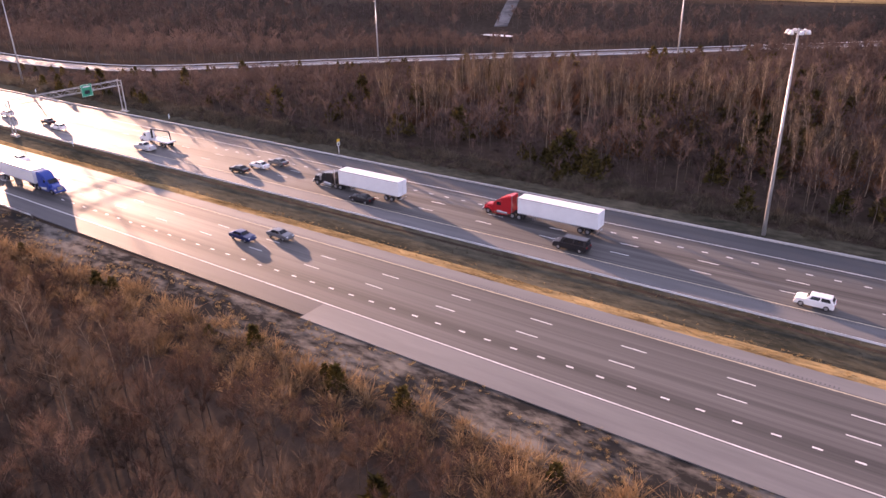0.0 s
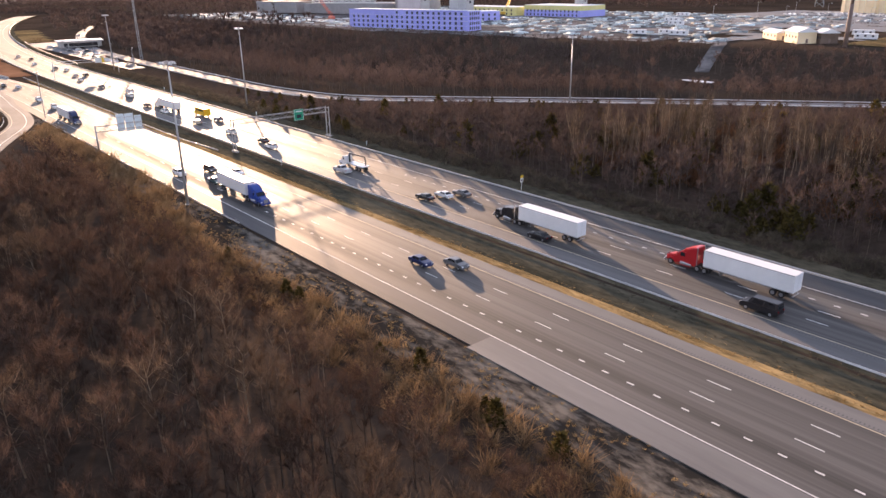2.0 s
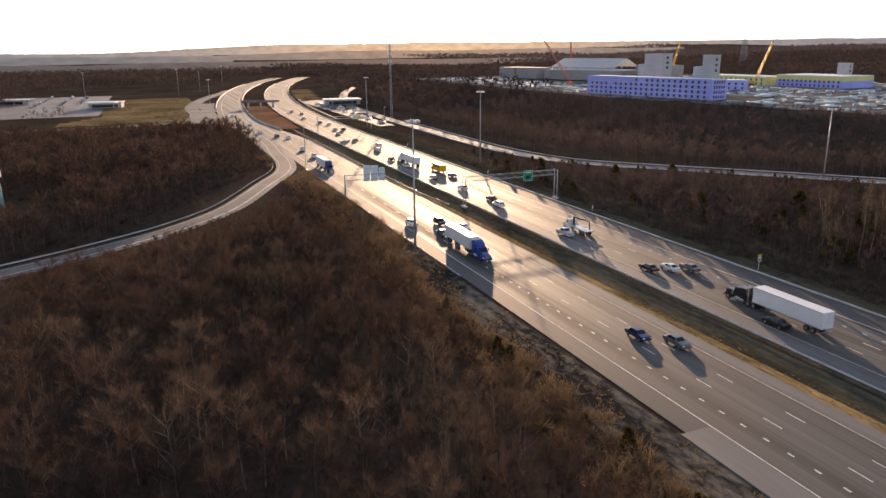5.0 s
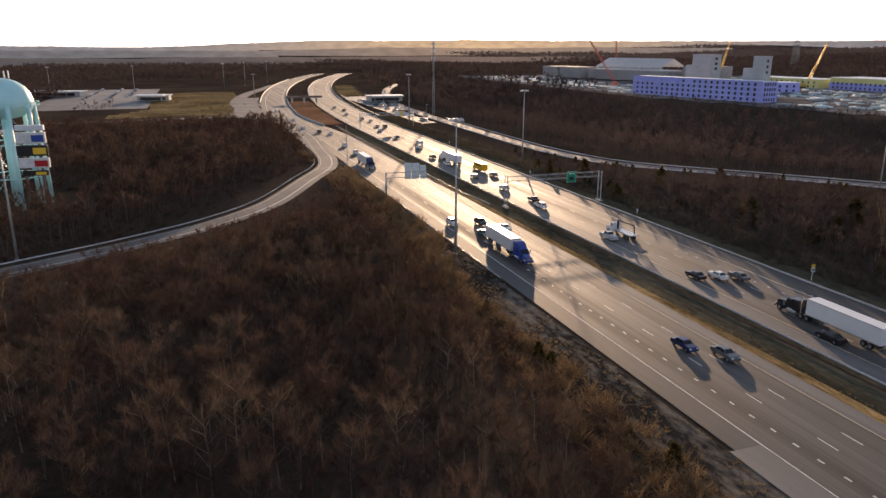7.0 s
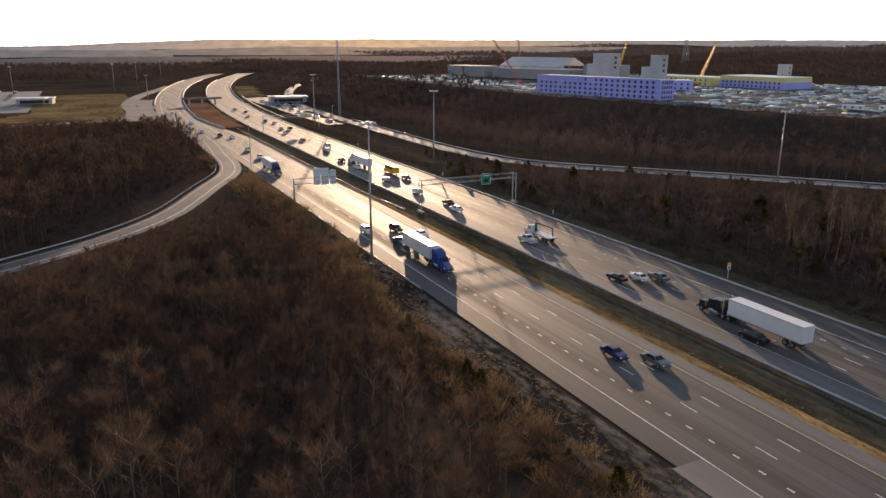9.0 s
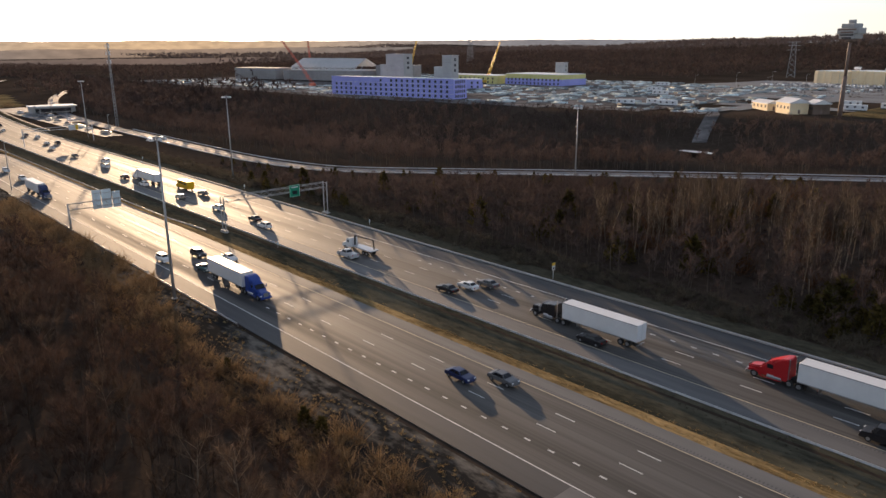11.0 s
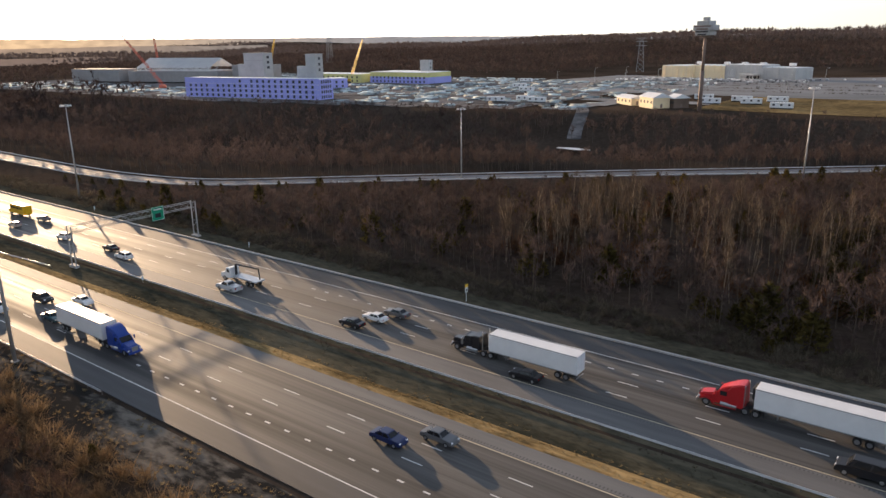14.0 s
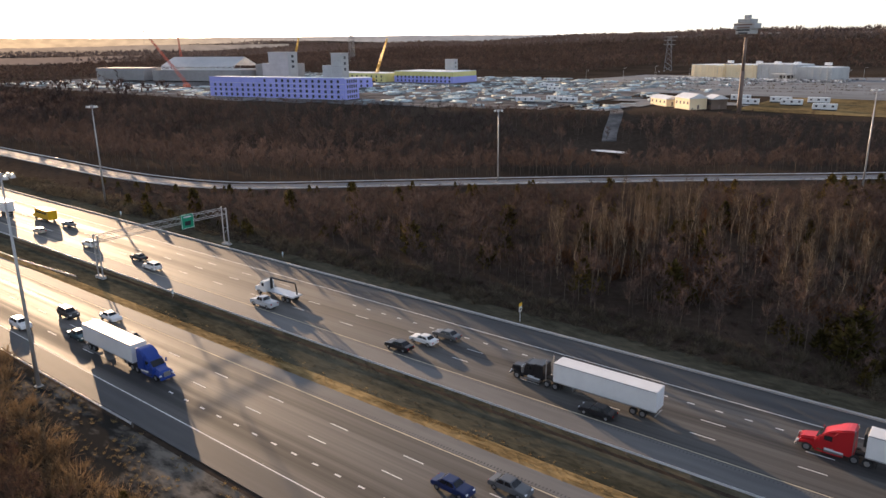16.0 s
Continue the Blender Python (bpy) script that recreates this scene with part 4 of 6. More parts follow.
def cantilever():
    root = thing("cantilever_sign", "galvanized cantilever sign seen from its pale back", "road sign", pose(-219, 0, 0))
    part("post", rod(bmesh.new(), (0, 57.0, -0.3), (0, 57.0, 7.3), 0.28, 0.22, 10), M_pole, root, smooth=True)
    for z in (5.4, 7.0):
        part("arm", rod(bmesh.new(), (0, 57.0, z), (0, 70.5, z), 0.12, n=8), M_pole, root)
    bm = bmesh.new()
    for i in range(9):
        a = 57 + 1.5 * i
        rod(bm, (0, a, 5.4 if i % 2 else 7.0), (0, a + 1.5, 7.0 if i % 2 else 5.4), 0.05, n=4)
    part("lattice", bm, M_pole, root)
    for y, w, z0, z1 in ((64.3, 2.2, 4.7, 9.8), (66.8, 2.5, 4.6, 9.7), (69.3, 2.0, 4.6, 8.9)):
        p = part("sign_panel", box(bmesh.new(), (-0.35, y, (z0 + z1) / 2), (0.1, w, z1 - z0), bevel=0.03), M_signback, root, "pale aluminium back of a sign")
        for dz in (-1.6, 0, 1.6):
            part("stiffener", box(bmesh.new(), (-0.26, y, (z0 + z1) / 2 + dz), (0.08, w, 0.1)), M_pole, p)


cantilever()


def gantry_far(x, ya, yb, label):
    root = thing("sign_gantry", label, "sign gantry", pose(x, 0, 0))
    for y in (ya, yb):
        part("leg", rod(bmesh.new(), (0, y, -0.3), (0, y, 8.4), 0.2, n=6), M_rail, root)
    for z in (7.0, 8.2):
        part("chord", rod(bmesh.new(), (0, ya, z), (0, yb, z), 0.12, n=6), M_rail, root)
    p = part("sign_panel", box(bmesh.new(), (0.3, yb - 9, 7.6), (0.12, 4.5, 2.6), bevel=0.03), M_white, root, "white and yellow sign panel")
    part("exit_plate", box(bmesh.new(), (0.38, yb - 7.4, 7.6), (0.06, 1.3, 2.4), bevel=0.02), M_signyellow, p)


gantry_far(-415, 92, 124, "far steel gantry with a white and yellow sign")


def roadside_sign():
    root = thing("roadside_sign", "small white road sign with a yellow top on a post", "road sign", pose(-107.6, 116.2, 0.1))
    part("post", box(bmesh.new(), (0, 0, 1.1), (0.1, 0.1, 2.8), bevel=0.01), M_rail, root)
    part("sign_plate", box(bmesh.new(), (0.08, -0.02, 2.25), (0.05, 0.95, 0.95), bevel=0.01), M_white, root, "white plate with a dark figure bar")
    part("top_plate", box(bmesh.new(), (0.08, -0.02, 3.05), (0.05, 0.95, 0.6), bevel=0.01), M_signyellow, root, "yellow top plate")
    part("figure_bar", box(bmesh.new(), (0.11, -0.02, 2.2), (0.02, 0.5, 0.4)), M_dark, root)


roadside_sign()
for x, y, h in ((-170.5, 117.0, 1.5), (-165.4, 56.4, 1.4), (-240, 117, 1.5), (-330, 117, 1.5), (-168, 88.1, 1.3)):
    root = thing("marker_post", "slim roadside marker post with a pale green plate", "marker post", pose(x, y, ground_z(x, y)), "roadside markers")
    part("stake", box(bmesh.new(), (0, 0, h / 2), (0.08, 0.08, h + 0.3), bevel=0.01), M_rail, root)
    part("plate", box(bmesh.new(), (0.06, 0, h - 0.25), (0.03, 0.4, 0.9), bevel=0.01), M_signback, root)


# ---------------------------------------------------------------- vehicles
def wheel(parent, x, y, r, w):
    t = part("wheel", bm := rod(bmesh.new(), (x, y - w / 2, r), (x, y + w / 2, r), r, n=14), M_tyre, parent, smooth=False)
    side = 1 if y > 0 else -1
    part("rim", rod(bmesh.new(), (x, y + side * (w / 2 - 0.04), r), (x, y + side * (w / 2 + 0.015), r), r * 0.62, n=10), M_rim, t)


STYLES = {  # length, width, height, bonnet height, belt height, and where bonnet, screen, roof and tail begin (shares of the length)
    "sedan": (4.8, 1.84, 1.46, 0.98, 0.98, 0.27, 0.42, 0.70, 0.86),
    "suv": (4.75, 1.9, 1.74, 1.12, 1.14, 0.25, 0.38, 0.90, 0.985),
    "hatch": (4.2, 1.78, 1.5, 0.98, 1.0, 0.24, 0.40, 0.82, 0.95),
    "van": (5.7, 2.05, 2.1, 1.2, 1.22, 0.18, 0.30, 0.96, 0.99),
    "pickup": (5.9, 2.0, 1.88, 1.18, 1.2, 0.26, 0.37, 0.58, 0.64),
}


def car_body(root, style, paint):
    L, W, H, hb, belt, b0, s0, r1, t0 = STYLES[style]
    f = L / 2
    X = lambda k: f - k * L          # front at +x
    low = [(X(0.01), 0.32), (X(0), 0.6), (X(0.02), hb - 0.18), (X(0.07), hb - 0.07), (X(b0), hb), (X(t0 if style != "pickup" else 0.99), belt), (X(0.985), belt - 0.05), (X(1.0), 0.65), (X(0.99), 0.34)]
    bm = bmesh.new()
    prism(bm, low, -W / 2, W / 2)
    bmesh.ops.bevel(bm, geom=list(bm.edges), offset=0.07, segments=2, affect="EDGES", clamp_overlap=True)
    body = part("body", bm, paint, root, smooth=False)
    bm = bmesh.new()
    lo = [(X(b0 + 0.005), -W / 2 + 0.06), (X(b0 + 0.005), W / 2 - 0.06), (X(t0), W / 2 - 0.06), (X(t0), -W / 2 + 0.06)]
    hi = [(X(s0), -W / 2 + 0.26), (X(s0), W / 2 - 0.26), (X(r1), W / 2 - 0.24), (X(r1), -W / 2 + 0.24)]
    a = [bm.verts.new((x, y, belt - 0.06)) for x, y in lo]
    b = [bm.verts.new((x, y, H - (0.0 if i > 1 else 0.03))) for i, (x, y) in enumerate(hi)]
    bm.faces.new(b)
    for i in range(4):
        bm.faces.new((a[i], a[(i + 1) % 4], b[(i + 1) % 4], b[i]))
    bmesh.ops.recalc_face_normals(bm, faces=bm.faces)
    bmesh.ops.bevel(bm, geom=[e for e in bm.edges if not e.is_boundary], offset=0.05, segments=2, affect="EDGES", clamp_overlap=True)
    part("cabin", bm, paint, root)
    av = [Vector((x, y, belt - 0.06)) for x, y in lo]
    bv = [Vector((x, y, H)) for x, y in hi]
    for i, name in ((0, "windscreen"), (1, "side_window"), (2, "rear_window"), (3, "side_window")):
        p, q, r, s = av[i], av[(i + 1) % 4], bv[(i + 1) % 4], bv[i]
        nrm = (q - p).cross(s - p).normalized()
        if nrm.dot((p + q + r + s) / 4 - Vector((0, 0, 1))) < 0:
            nrm = -nrm
        def at(u, v):
            lo_, hi_ = p + (q - p) * u, s + (r - s) * u
            return lo_ + (hi_ - lo_) * v
        bm = bmesh.new()
        cells = ((0.09, 0.91),) if name != "side_window" else ((0.12, 0.48), (0.53, 0.90))
        for u0, u1 in cells:
            inner = [at(u0, 0.18), at(u1, 0.18), at(u1, 0.86), at(u0, 0.86)]
            lo4 = [bm.verts.new(c - nrm * 0.03) for c in inner]
            hi4 = [bm.verts.new(c + nrm * 0.018) for c in inner]
            bm.faces.new(hi4)
            for k in range(4):
                bm.faces.new((lo4[k], lo4[(k + 1) % 4], hi4[(k + 1) % 4], hi4[k]))
        bmesh.ops.recalc_face_normals(bm, faces=bm.faces)
        part(name, bm, M_glass, root)
    for y in (-W / 2 + 0.28, W / 2 - 0.28):
        part("headlight", box(bmesh.new(), (X(0.015), y, hb - 0.26), (0.16, 0.34, 0.16), bevel=0.03), M_headlight, root)
        part("taillight", box(bmesh.new(), (X(0.992), y, belt - 0.22), (0.12, 0.26, 0.2), bevel=0.03), M_taillight, root)
    part("bumper", box(bmesh.new(), (X(0.0), 0, 0.42), (0.16, W * 0.9, 0.22), bevel=0.05), M_tyre if style in ("van", "pickup") else paint, root)
    for y in (-W / 2 - 0.06, W / 2 + 0.06):
        part("wing_mirror", box(bmesh.new(), (X(b0 + 0.06), y, belt + 0.06), (0.14, 0.2, 0.14), bevel=0.03), paint, root)
    r = 0.33 if style in ("sedan", "hatch") else 0.38
    for x in (X(0.18), X(0.81)):
        for y in (-W / 2 + 0.1, W / 2 - 0.1):
            wheel(root, x, y, r, 0.24)
    if style == "pickup":
        part("cargo_cover", box(bmesh.new(), (X(0.81), 0, belt + 0.03), (L * 0.33, W - 0.2, 0.08), bevel=0.03), paint, root)


CARS = {}
WORDS = {"sedan": "saloon car", "suv": "sport utility car", "hatch": "compact hatchback", "van": "passenger van", "pickup": "crew-cab pickup truck"}


def car(style, colour, x, y, west, state="on the carriageway"):
    m = pose(x, y + (bend(x) if west else bend_east(x)), 0.0, 0, 0, 180 if west else 0)
    key = (style, colour)
    if key in CARS:
        return copy_thing(CARS[key], m)
    name = {"sedan": "car", "suv": "suv", "hatch": "car", "van": "van", "pickup": "pickup_truck"}[style]
    root = thing(name, f"{colour.replace('_', ' ')} {WORDS[style]} on the motorway", "pickup" if style == "pickup" else ("van" if style == "van" else "car"), m, "motorway traffic")
    car_body(root, style, PAINTS[colour])
    CARS[key] = root
    return root


def semi(colour, x, y, west, cab_shape, label):
    """A tractor and its long white box trailer; the front bumper stands at x."""
    root = thing("semi_truck", label, "truck", pose(x, y, 0, 0, 0, 180 if west else 0), "motorway traffic")
    paint = PAINTS[colour]
    def shell(name, outline, half, bevel, m=paint):
        bm = prism(bmesh.new(), outline, -half, half)
        bmesh.ops.bevel(bm, geom=list(bm.edges), offset=bevel, segments=3, affect="EDGES", clamp_overlap=True)
        return part(name, bm, m, root)

    if cab_shape == "long":
        shell("bonnet", [(0, 0.7), (0, 1.55), (-0.2, 1.7), (-2.3, 1.85), (-2.3, 0.7)], 0.72, 0.10)
        cab = shell("cab", [(-2.15, 0.75), (-2.15, 1.8), (-2.5, 2.65), (-3.8, 2.75), (-3.8, 0.75)], 1.05, 0.08)
        shell("sleeper", [(-3.85, 0.75), (-3.85, 2.95), (-5.3, 3.0), (-5.4, 0.75)], 1.18, 0.10)
        screen, tilt, side_x = (-2.36, 2.24), 67, -3.1
        part("sun_visor", box(bmesh.new(), (-2.4, 0, 2.68), (0.4, 2.0, 0.05), bevel=0.02), paint, root)
        for sgn in (-1, 1):
            part("air_cleaner", rod(bmesh.new(), (-1.95, sgn * 0.98, 1.1), (-1.95, sgn * 0.98, 2.0), 0.22, n=12), M_rim, root)
    else:
        shell("bonnet", [(0.05, 0.6), (0, 1.15), (-0.35, 1.5), (-2.1, 1.85), (-2.1, 0.6)], 0.92, 0.18)
        cab = shell("cab", [(-1.75, 0.6), (-1.75, 1.72), (-2.75, 2.7), (-4.0, 2.85), (-4.0, 0.6)], 1.12, 0.12)
        shell("sleeper", [(-3.7, 0.6), (-3.7, 2.9), (-4.1, 3.45), (-5.0, 3.85), (-5.8, 3.95), (-5.9, 0.6)], 1.2, 0.16)
        shell("roof_fairing", [(-2.7, 2.65), (-3.4, 3.1), (-4.4, 3.6), (-4.6, 2.65)], 0.98, 0.12)
        screen, tilt, side_x = (-2.22, 2.24), 46, -3.2
    part("windscreen", box(bmesh.new(), (0, 0, 0), (0.95, 1.85, 0.08), pose(screen[0], 0, screen[1], 0, tilt, 0), bevel=0.03), M_glass, cab)
    for sgn in (-1, 1):
        half = 1.05 if cab_shape == "long" else 1.12
        part("side_window", box(bmesh.new(), (side_x, sgn * (half + 0.005), 2.2), (0.85, 0.03, 0.6), bevel=0.01), M_glass, cab)
        fender = prism(bmesh.new(), [(-0.15, 0.7), (-0.3, 1.05), (-0.75, 1.22), (-1.4, 1.22), (-1.85, 0.95), (-2.2, 0.5), (-1.75, 0.5), (-1.6, 0.85), (-0.6, 0.85)], sgn * 0.72, sgn * 1.2)
        bmesh.ops.bevel(fender, geom=list(fender.edges), offset=0.05, segments=2, affect="EDGES", clamp_overlap=True)
        part("fender", fender, paint, root)
        part("headlight", box(bmesh.new(), (-0.12, sgn * 0.95, 0.98), (0.2, 0.32, 0.24), bevel=0.05), M_headlight, root)
        part("wing_mirror", box(bmesh.new(), (-2.3, sgn * 1.4, 2.2), (0.1, 0.22, 0.6), bevel=0.03), M_rim if cab_shape == "long" else paint, root)
        part("fuel_tank", rod(bmesh.new(), (-2.9, sgn * 0.95, 0.72), (-4.9, sgn * 0.95, 0.72), 0.34, n=14), M_rim, root, smooth=False)
        part("step", box(bmesh.new(), (-3.4, sgn * 1.15, 0.42), (2.9, 0.25, 0.1), bevel=0.02), M_rim if cab_shape == "long" else paint, root)
        part("exhaust_pipe", rod(bmesh.new(), (-5.75, sgn * 1.02, 0.9), (-5.75, sgn * 1.02, 3.9), 0.09, n=10), M_rim, root)
        part("mudguard", box(bmesh.new(), (-8.2, sgn * 1.0, 0.75), (0.05, 0.6, 0.9)), M_tyre, root)
    part("grille", box(bmesh.new(), (0.03, 0, 1.1), (0.06, 1.05, 0.75), bevel=0.02), M_rim, root)
    part("bumper", box(bmesh.new(), (0.08, 0, 0.55), (0.25, 2.35, 0.36), bevel=0.06), M_rim if colour != "blue" else paint, root)
    part("chassis", box(bmesh.new(), (-6.2, 0, 0.95), (4.2, 0.9, 0.25), bevel=0.03), M_tyre, root)
    trailer = part("trailer", box(bmesh.new(), (-14.3, 0, 2.6), (14.6, 2.55, 2.85), bevel=0.04), PAINTS["white"], root, "white box trailer")
    bm = bmesh.new()
    for sgn in (-1, 1):
        box(bm, (-14.3, sgn * 1.29, 1.25), (14.5, 0.03, 0.14))
        box(bm, (-14.3, sgn * 1.29, 3.95), (14.5, 0.03, 0.1))
    part("side_rail", bm, M_rim, trailer)
    for k in (-1, 1):
        part("rear_door", box(bmesh.new(), (-21.62, k * 0.62, 2.6), (0.05, 1.18, 2.6), bevel=0.01), M_roof_white, trailer)
    if colour == "red":
        part("cooling_unit", box(bmesh.new(), (-6.85, 0, 3.1), (0.45, 1.9, 1.6), bevel=0.08), M_tyre, trailer, "black cooling unit on the trailer's front")
    part("underride_guard", box(bmesh.new(), (-21.5, 0, 0.6), (0.12, 2.2, 0.14), bevel=0.02), M_rim, trailer)
    part("landing_gear", box(bmesh.new(), (-9.8, 0, 0.75), (0.15, 1.6, 0.9), bevel=0.02), M_rim, trailer)
    for ax in (-1.1, -6.0, -7.3, -18.6, -19.9):
        for sgn in (-1, 1):
            wheel(root, ax, sgn * 1.0, 0.51, 0.45)


def box_truck(colour, x, y, west, label, name="bus", length=9.5):
    root = thing(name, label, "bus" if name == "bus" else "truck", pose(x, y, 0, 0, 0, 180 if west else 0), "motorway traffic")
    out = [(0, 0.5), (0, 1.3), (-1.2, 1.55), (-1.5, 2.8), (-1.9, 3.05), (-length, 3.05), (-length, 0.6)]
    bm = prism(bmesh.new(), out, -1.2, 1.2)
    bmesh.ops.bevel(bm, geom=list(bm.edges), offset=0.08, segments=2, affect="EDGES", clamp_overlap=True)
    part("body", bm, PAINTS[colour], root)
    part("roof_panel", box(bmesh.new(), (-length / 2 - 0.8, 0, 3.07), (length - 2.2, 2.2, 0.08), bevel=0.03), PAINTS["white"], root, "white roof")
    for k in range(7):
        for sgn in (-1, 1):
            part("window", box(bmesh.new(), (-2.5 - k * 0.95, sgn * 1.205, 2.25), (0.75, 0.03, 0.6), bevel=0.01), M_glass, root)
    part("windscreen", box(bmesh.new(), (-1.33, 0, 2.2), (0.1, 2.0, 0.9), pose(0, 0, 0), bevel=0.02), M_glass, root)
    for ax in (-1.4, -length + 2.0):
        for sgn in (-1, 1):
            wheel(root, ax, sgn * 1.0, 0.48, 0.35)


def crane_truck(x, y):
    root = thing("flatbed_truck", "white flatbed truck with a folded black loading crane", "truck", pose(x, y, 0, 0, 0, 180), "motorway traffic")
    bm = prism(bmesh.new(), [(0, 0.5), (0, 1.5), (-1.3, 1.75), (-1.8, 2.75), (-3.0, 2.85), (-3.2, 0.7)], -1.15, 1.15)
    bmesh.ops.bevel(bm, geom=list(bm.edges), offset=0.09, segments=2, affect="EDGES", clamp_overlap=True)
    part("cab", bm, PAINTS["white"], root)
    part("windscreen", box(bmesh.new(), (0, 0, 0), (0.9, 1.9, 0.06), pose(-1.5, 0, 2.3, 0, 62, 0), bevel=0.02), M_glass, root)
    for sgn in (-1, 1):
        part("side_window", box(bmesh.new(), (-2.4, sgn * 1.16, 2.2), (0.7, 0.03, 0.6), bevel=0.01), M_glass, root)
    part("flatbed", box(bmesh.new(), (-7.4, 0, 1.25), (7.2, 2.4, 0.25), bevel=0.04), PAINTS["silver"], root)
    bm = bmesh.new()
    rod(bm, (-3.6, 0, 1.2), (-3.6, 0, 3.6), 0.25, n=8)
    rod(bm, (-3.6, 0, 3.5), (-10.6, 0, 3.7), 0.2, 0.14, 6)
    rod(bm, (-10.6, 0, 3.7), (-10.9, 0, 1.6), 0.14, n=6)
    part("loading_crane", bm, PAINTS["black"], root)
    for ax in (-1.2, -8.2, -9.5):
        for sgn in (-1, 1):
            wheel(root, ax, sgn * 0.98, 0.5, 0.4)


semi("blue", -136.0, 67.2, False, "sleek", "blue sleeper tractor pulling a long white box trailer")
semi("black", -97.6, 98.9, True, "long", "black long-nosed tractor pulling a white box trailer")
semi("red", -60.6, 103.2, True, "sleek", "red sleeper tractor pulling a white trailer")
semi("white", -288.9, 99.0, True, "sleek", "white tractor and white box trailer in the middle lane")
semi("navy", -268.0, 64.4, False, "sleek", "dark tractor pulling a white box trailer down the road")
box_truck("yellow", -259.0, 102.8, True, "yellow bus with a white roof")
crane_truck(-156.6, 99.8)
for style, colour, x, y in (("suv", "white", -6, 95.6), ("van", "black", -40.4, 95.6), ("sedan", "black", -82.5, 95.0), ("sedan", "black", -116.7, 95.4), ("sedan", "white", -115.1, 99.5), ("sedan", "grey", -113.3, 103.2),
                            ("pickup", "silver", -149.5, 95.2), ("suv", "white", -187.1, 95.2), ("sedan", "black", -196.4, 97.4), ("suv", "white", -216, 96.2), ("hatch", "beige", -239.9, 95.0), ("sedan", "grey", -241, 103.0),
                            ("suv", "white", -270, 95.0), ("sedan", "black", -290, 95.6), ("suv", "white", -320, 98.8), ("van", "white", -333, 103), ("sedan", "grey", -361, 99.2), ("sedan", "white", -396, 99.4), ("suv", "black", -415, 106.8), ("sedan", "silver", -417, 102.5),
                            ("hatch", "white", -450, 106), ("suv", "grey", -463, 103), ("sedan", "white", -500, 99), ("sedan", "black", -535, 103), ("suv", "white", -560, 99)):
    car(style, colour, x, y, True)
for style, colour, x, y in (("sedan", "navy", -87.5, 70.9), ("sedan", "grey", -82.6, 74.6), ("pickup", "grey", -153, 71.2), ("sedan", "white", -165.8, 74.6), ("suv", "black", -173.5, 70.9), ("suv", "white", -175, 63.5),
                            ("suv", "white", -312, 67.4), ("suv", "white", -337, 67.4), ("sedan", "white", -388, 71), ("suv", "black", -398, 67.4), ("hatch", "white", -420, 64), ("sedan", "silver", -470, 70), ("suv", "white", -540, 67), ("sedan", "dark_teal", -162, 67.2)):
    car(style, colour, x, y, False)


# ---------------------------------------------------------------- water tower and its signs
def water_tower():
    root = thing("water_tower", "pale turquoise water tower on tall tubular legs", "water tower", pose(-239, -49.5, ground_z(-239, -49.5)))
    R, zc = 7.7, 29.6
    bm = bmesh.new()
    bmesh.ops.create_uvsphere(bm, u_segments=32, v_segments=18, radius=1.0, matrix=Matrix.Translation((0, 0, zc)) @ Matrix.Diagonal((R, R, R * 0.92, 1)))
    for v in bm.verts:
        if v.co.z < zc:
            v.co.z = zc + (v.co.z - zc) * 0.62
    part("tank", bm, M_teal, root, smooth=True)
    part("riser", rod(bmesh.new(), (0, 0, 0), (0, 0, zc - 4), 1.2, n=16), M_teal, root, smooth=True)
    bm = bmesh.new()
    for i in range(24):
        a, b = 2 * math.pi * i / 24, 2 * math.pi * (i + 1) / 24
        for z in (zc - 0.6, zc + 0.4):
            rod(bm, (9.0 * math.cos(a), 9.0 * math.sin(a), z), (9.0 * math.cos(b), 9.0 * math.sin(b), z), 0.07, n=4)
        rod(bm, (8.0 * math.cos(a), 8.0 * math.sin(a), zc - 0.6), (9.0 * math.cos(a), 9.0 * math.sin(a), zc - 0.6), 0.07, n=4)
        rod(bm, (9.0 * math.cos(a), 9.0 * math.sin(a), zc - 0.6), (9.0 * math.cos(a), 9.0 * math.sin(a), zc + 0.4), 0.05, n=4)
    part("balcony", bm, M_teal, root)
    for i in range(8):
        a = 2 * math.pi * (i + 0.4) / 8
        part("leg", rod(bmesh.new(), (9.0 * math.cos(a), 9.0 * math.sin(a), -0.3), (7.5 * math.cos(a), 7.5 * math.sin(a), zc), 0.58, n=10), M_teal, root, smooth=True)
    bm = bmesh.new()
    for z in (9.0, 18.5):
        rr = 9.2 - 1.3 * z / zc
        for i in range(8):
            a, b = 2 * math.pi * (i + 0.4) / 8, 2 * math.pi * (i + 1.4) / 8
            rod(bm, (rr * math.cos(a), rr * math.sin(a), z), (rr * math.cos(b), rr * math.sin(b), z), 0.16, n=5)
            for z2 in (z - 9.0, z + 9.5):
                r2 = 9.2 - 1.3 * z2 / zc
                rod(bm, (rr * math.cos(a), rr * math.sin(a), z), (r2 * math.cos(b), r2 * math.sin(b), z2), 0.05, n=4)
    part("bracing", bm, M_teal, root)
    for i in range(9):
        a = 2 * math.pi * i / 9
        part("antenna", box(bmesh.new(), (2.4 * math.cos(a), 2.4 * math.sin(a), zc + 8.0), (0.25, 0.3, 2.0), bevel=0.03), M_lamp, root)
    part("ladder", box(bmesh.new(), (R * 0.74, 0.5, zc + 5.0), (0.12, 0.6, 7.0), pose(0, 0, 0), bevel=0.02), M_rust, root)


water_tower()


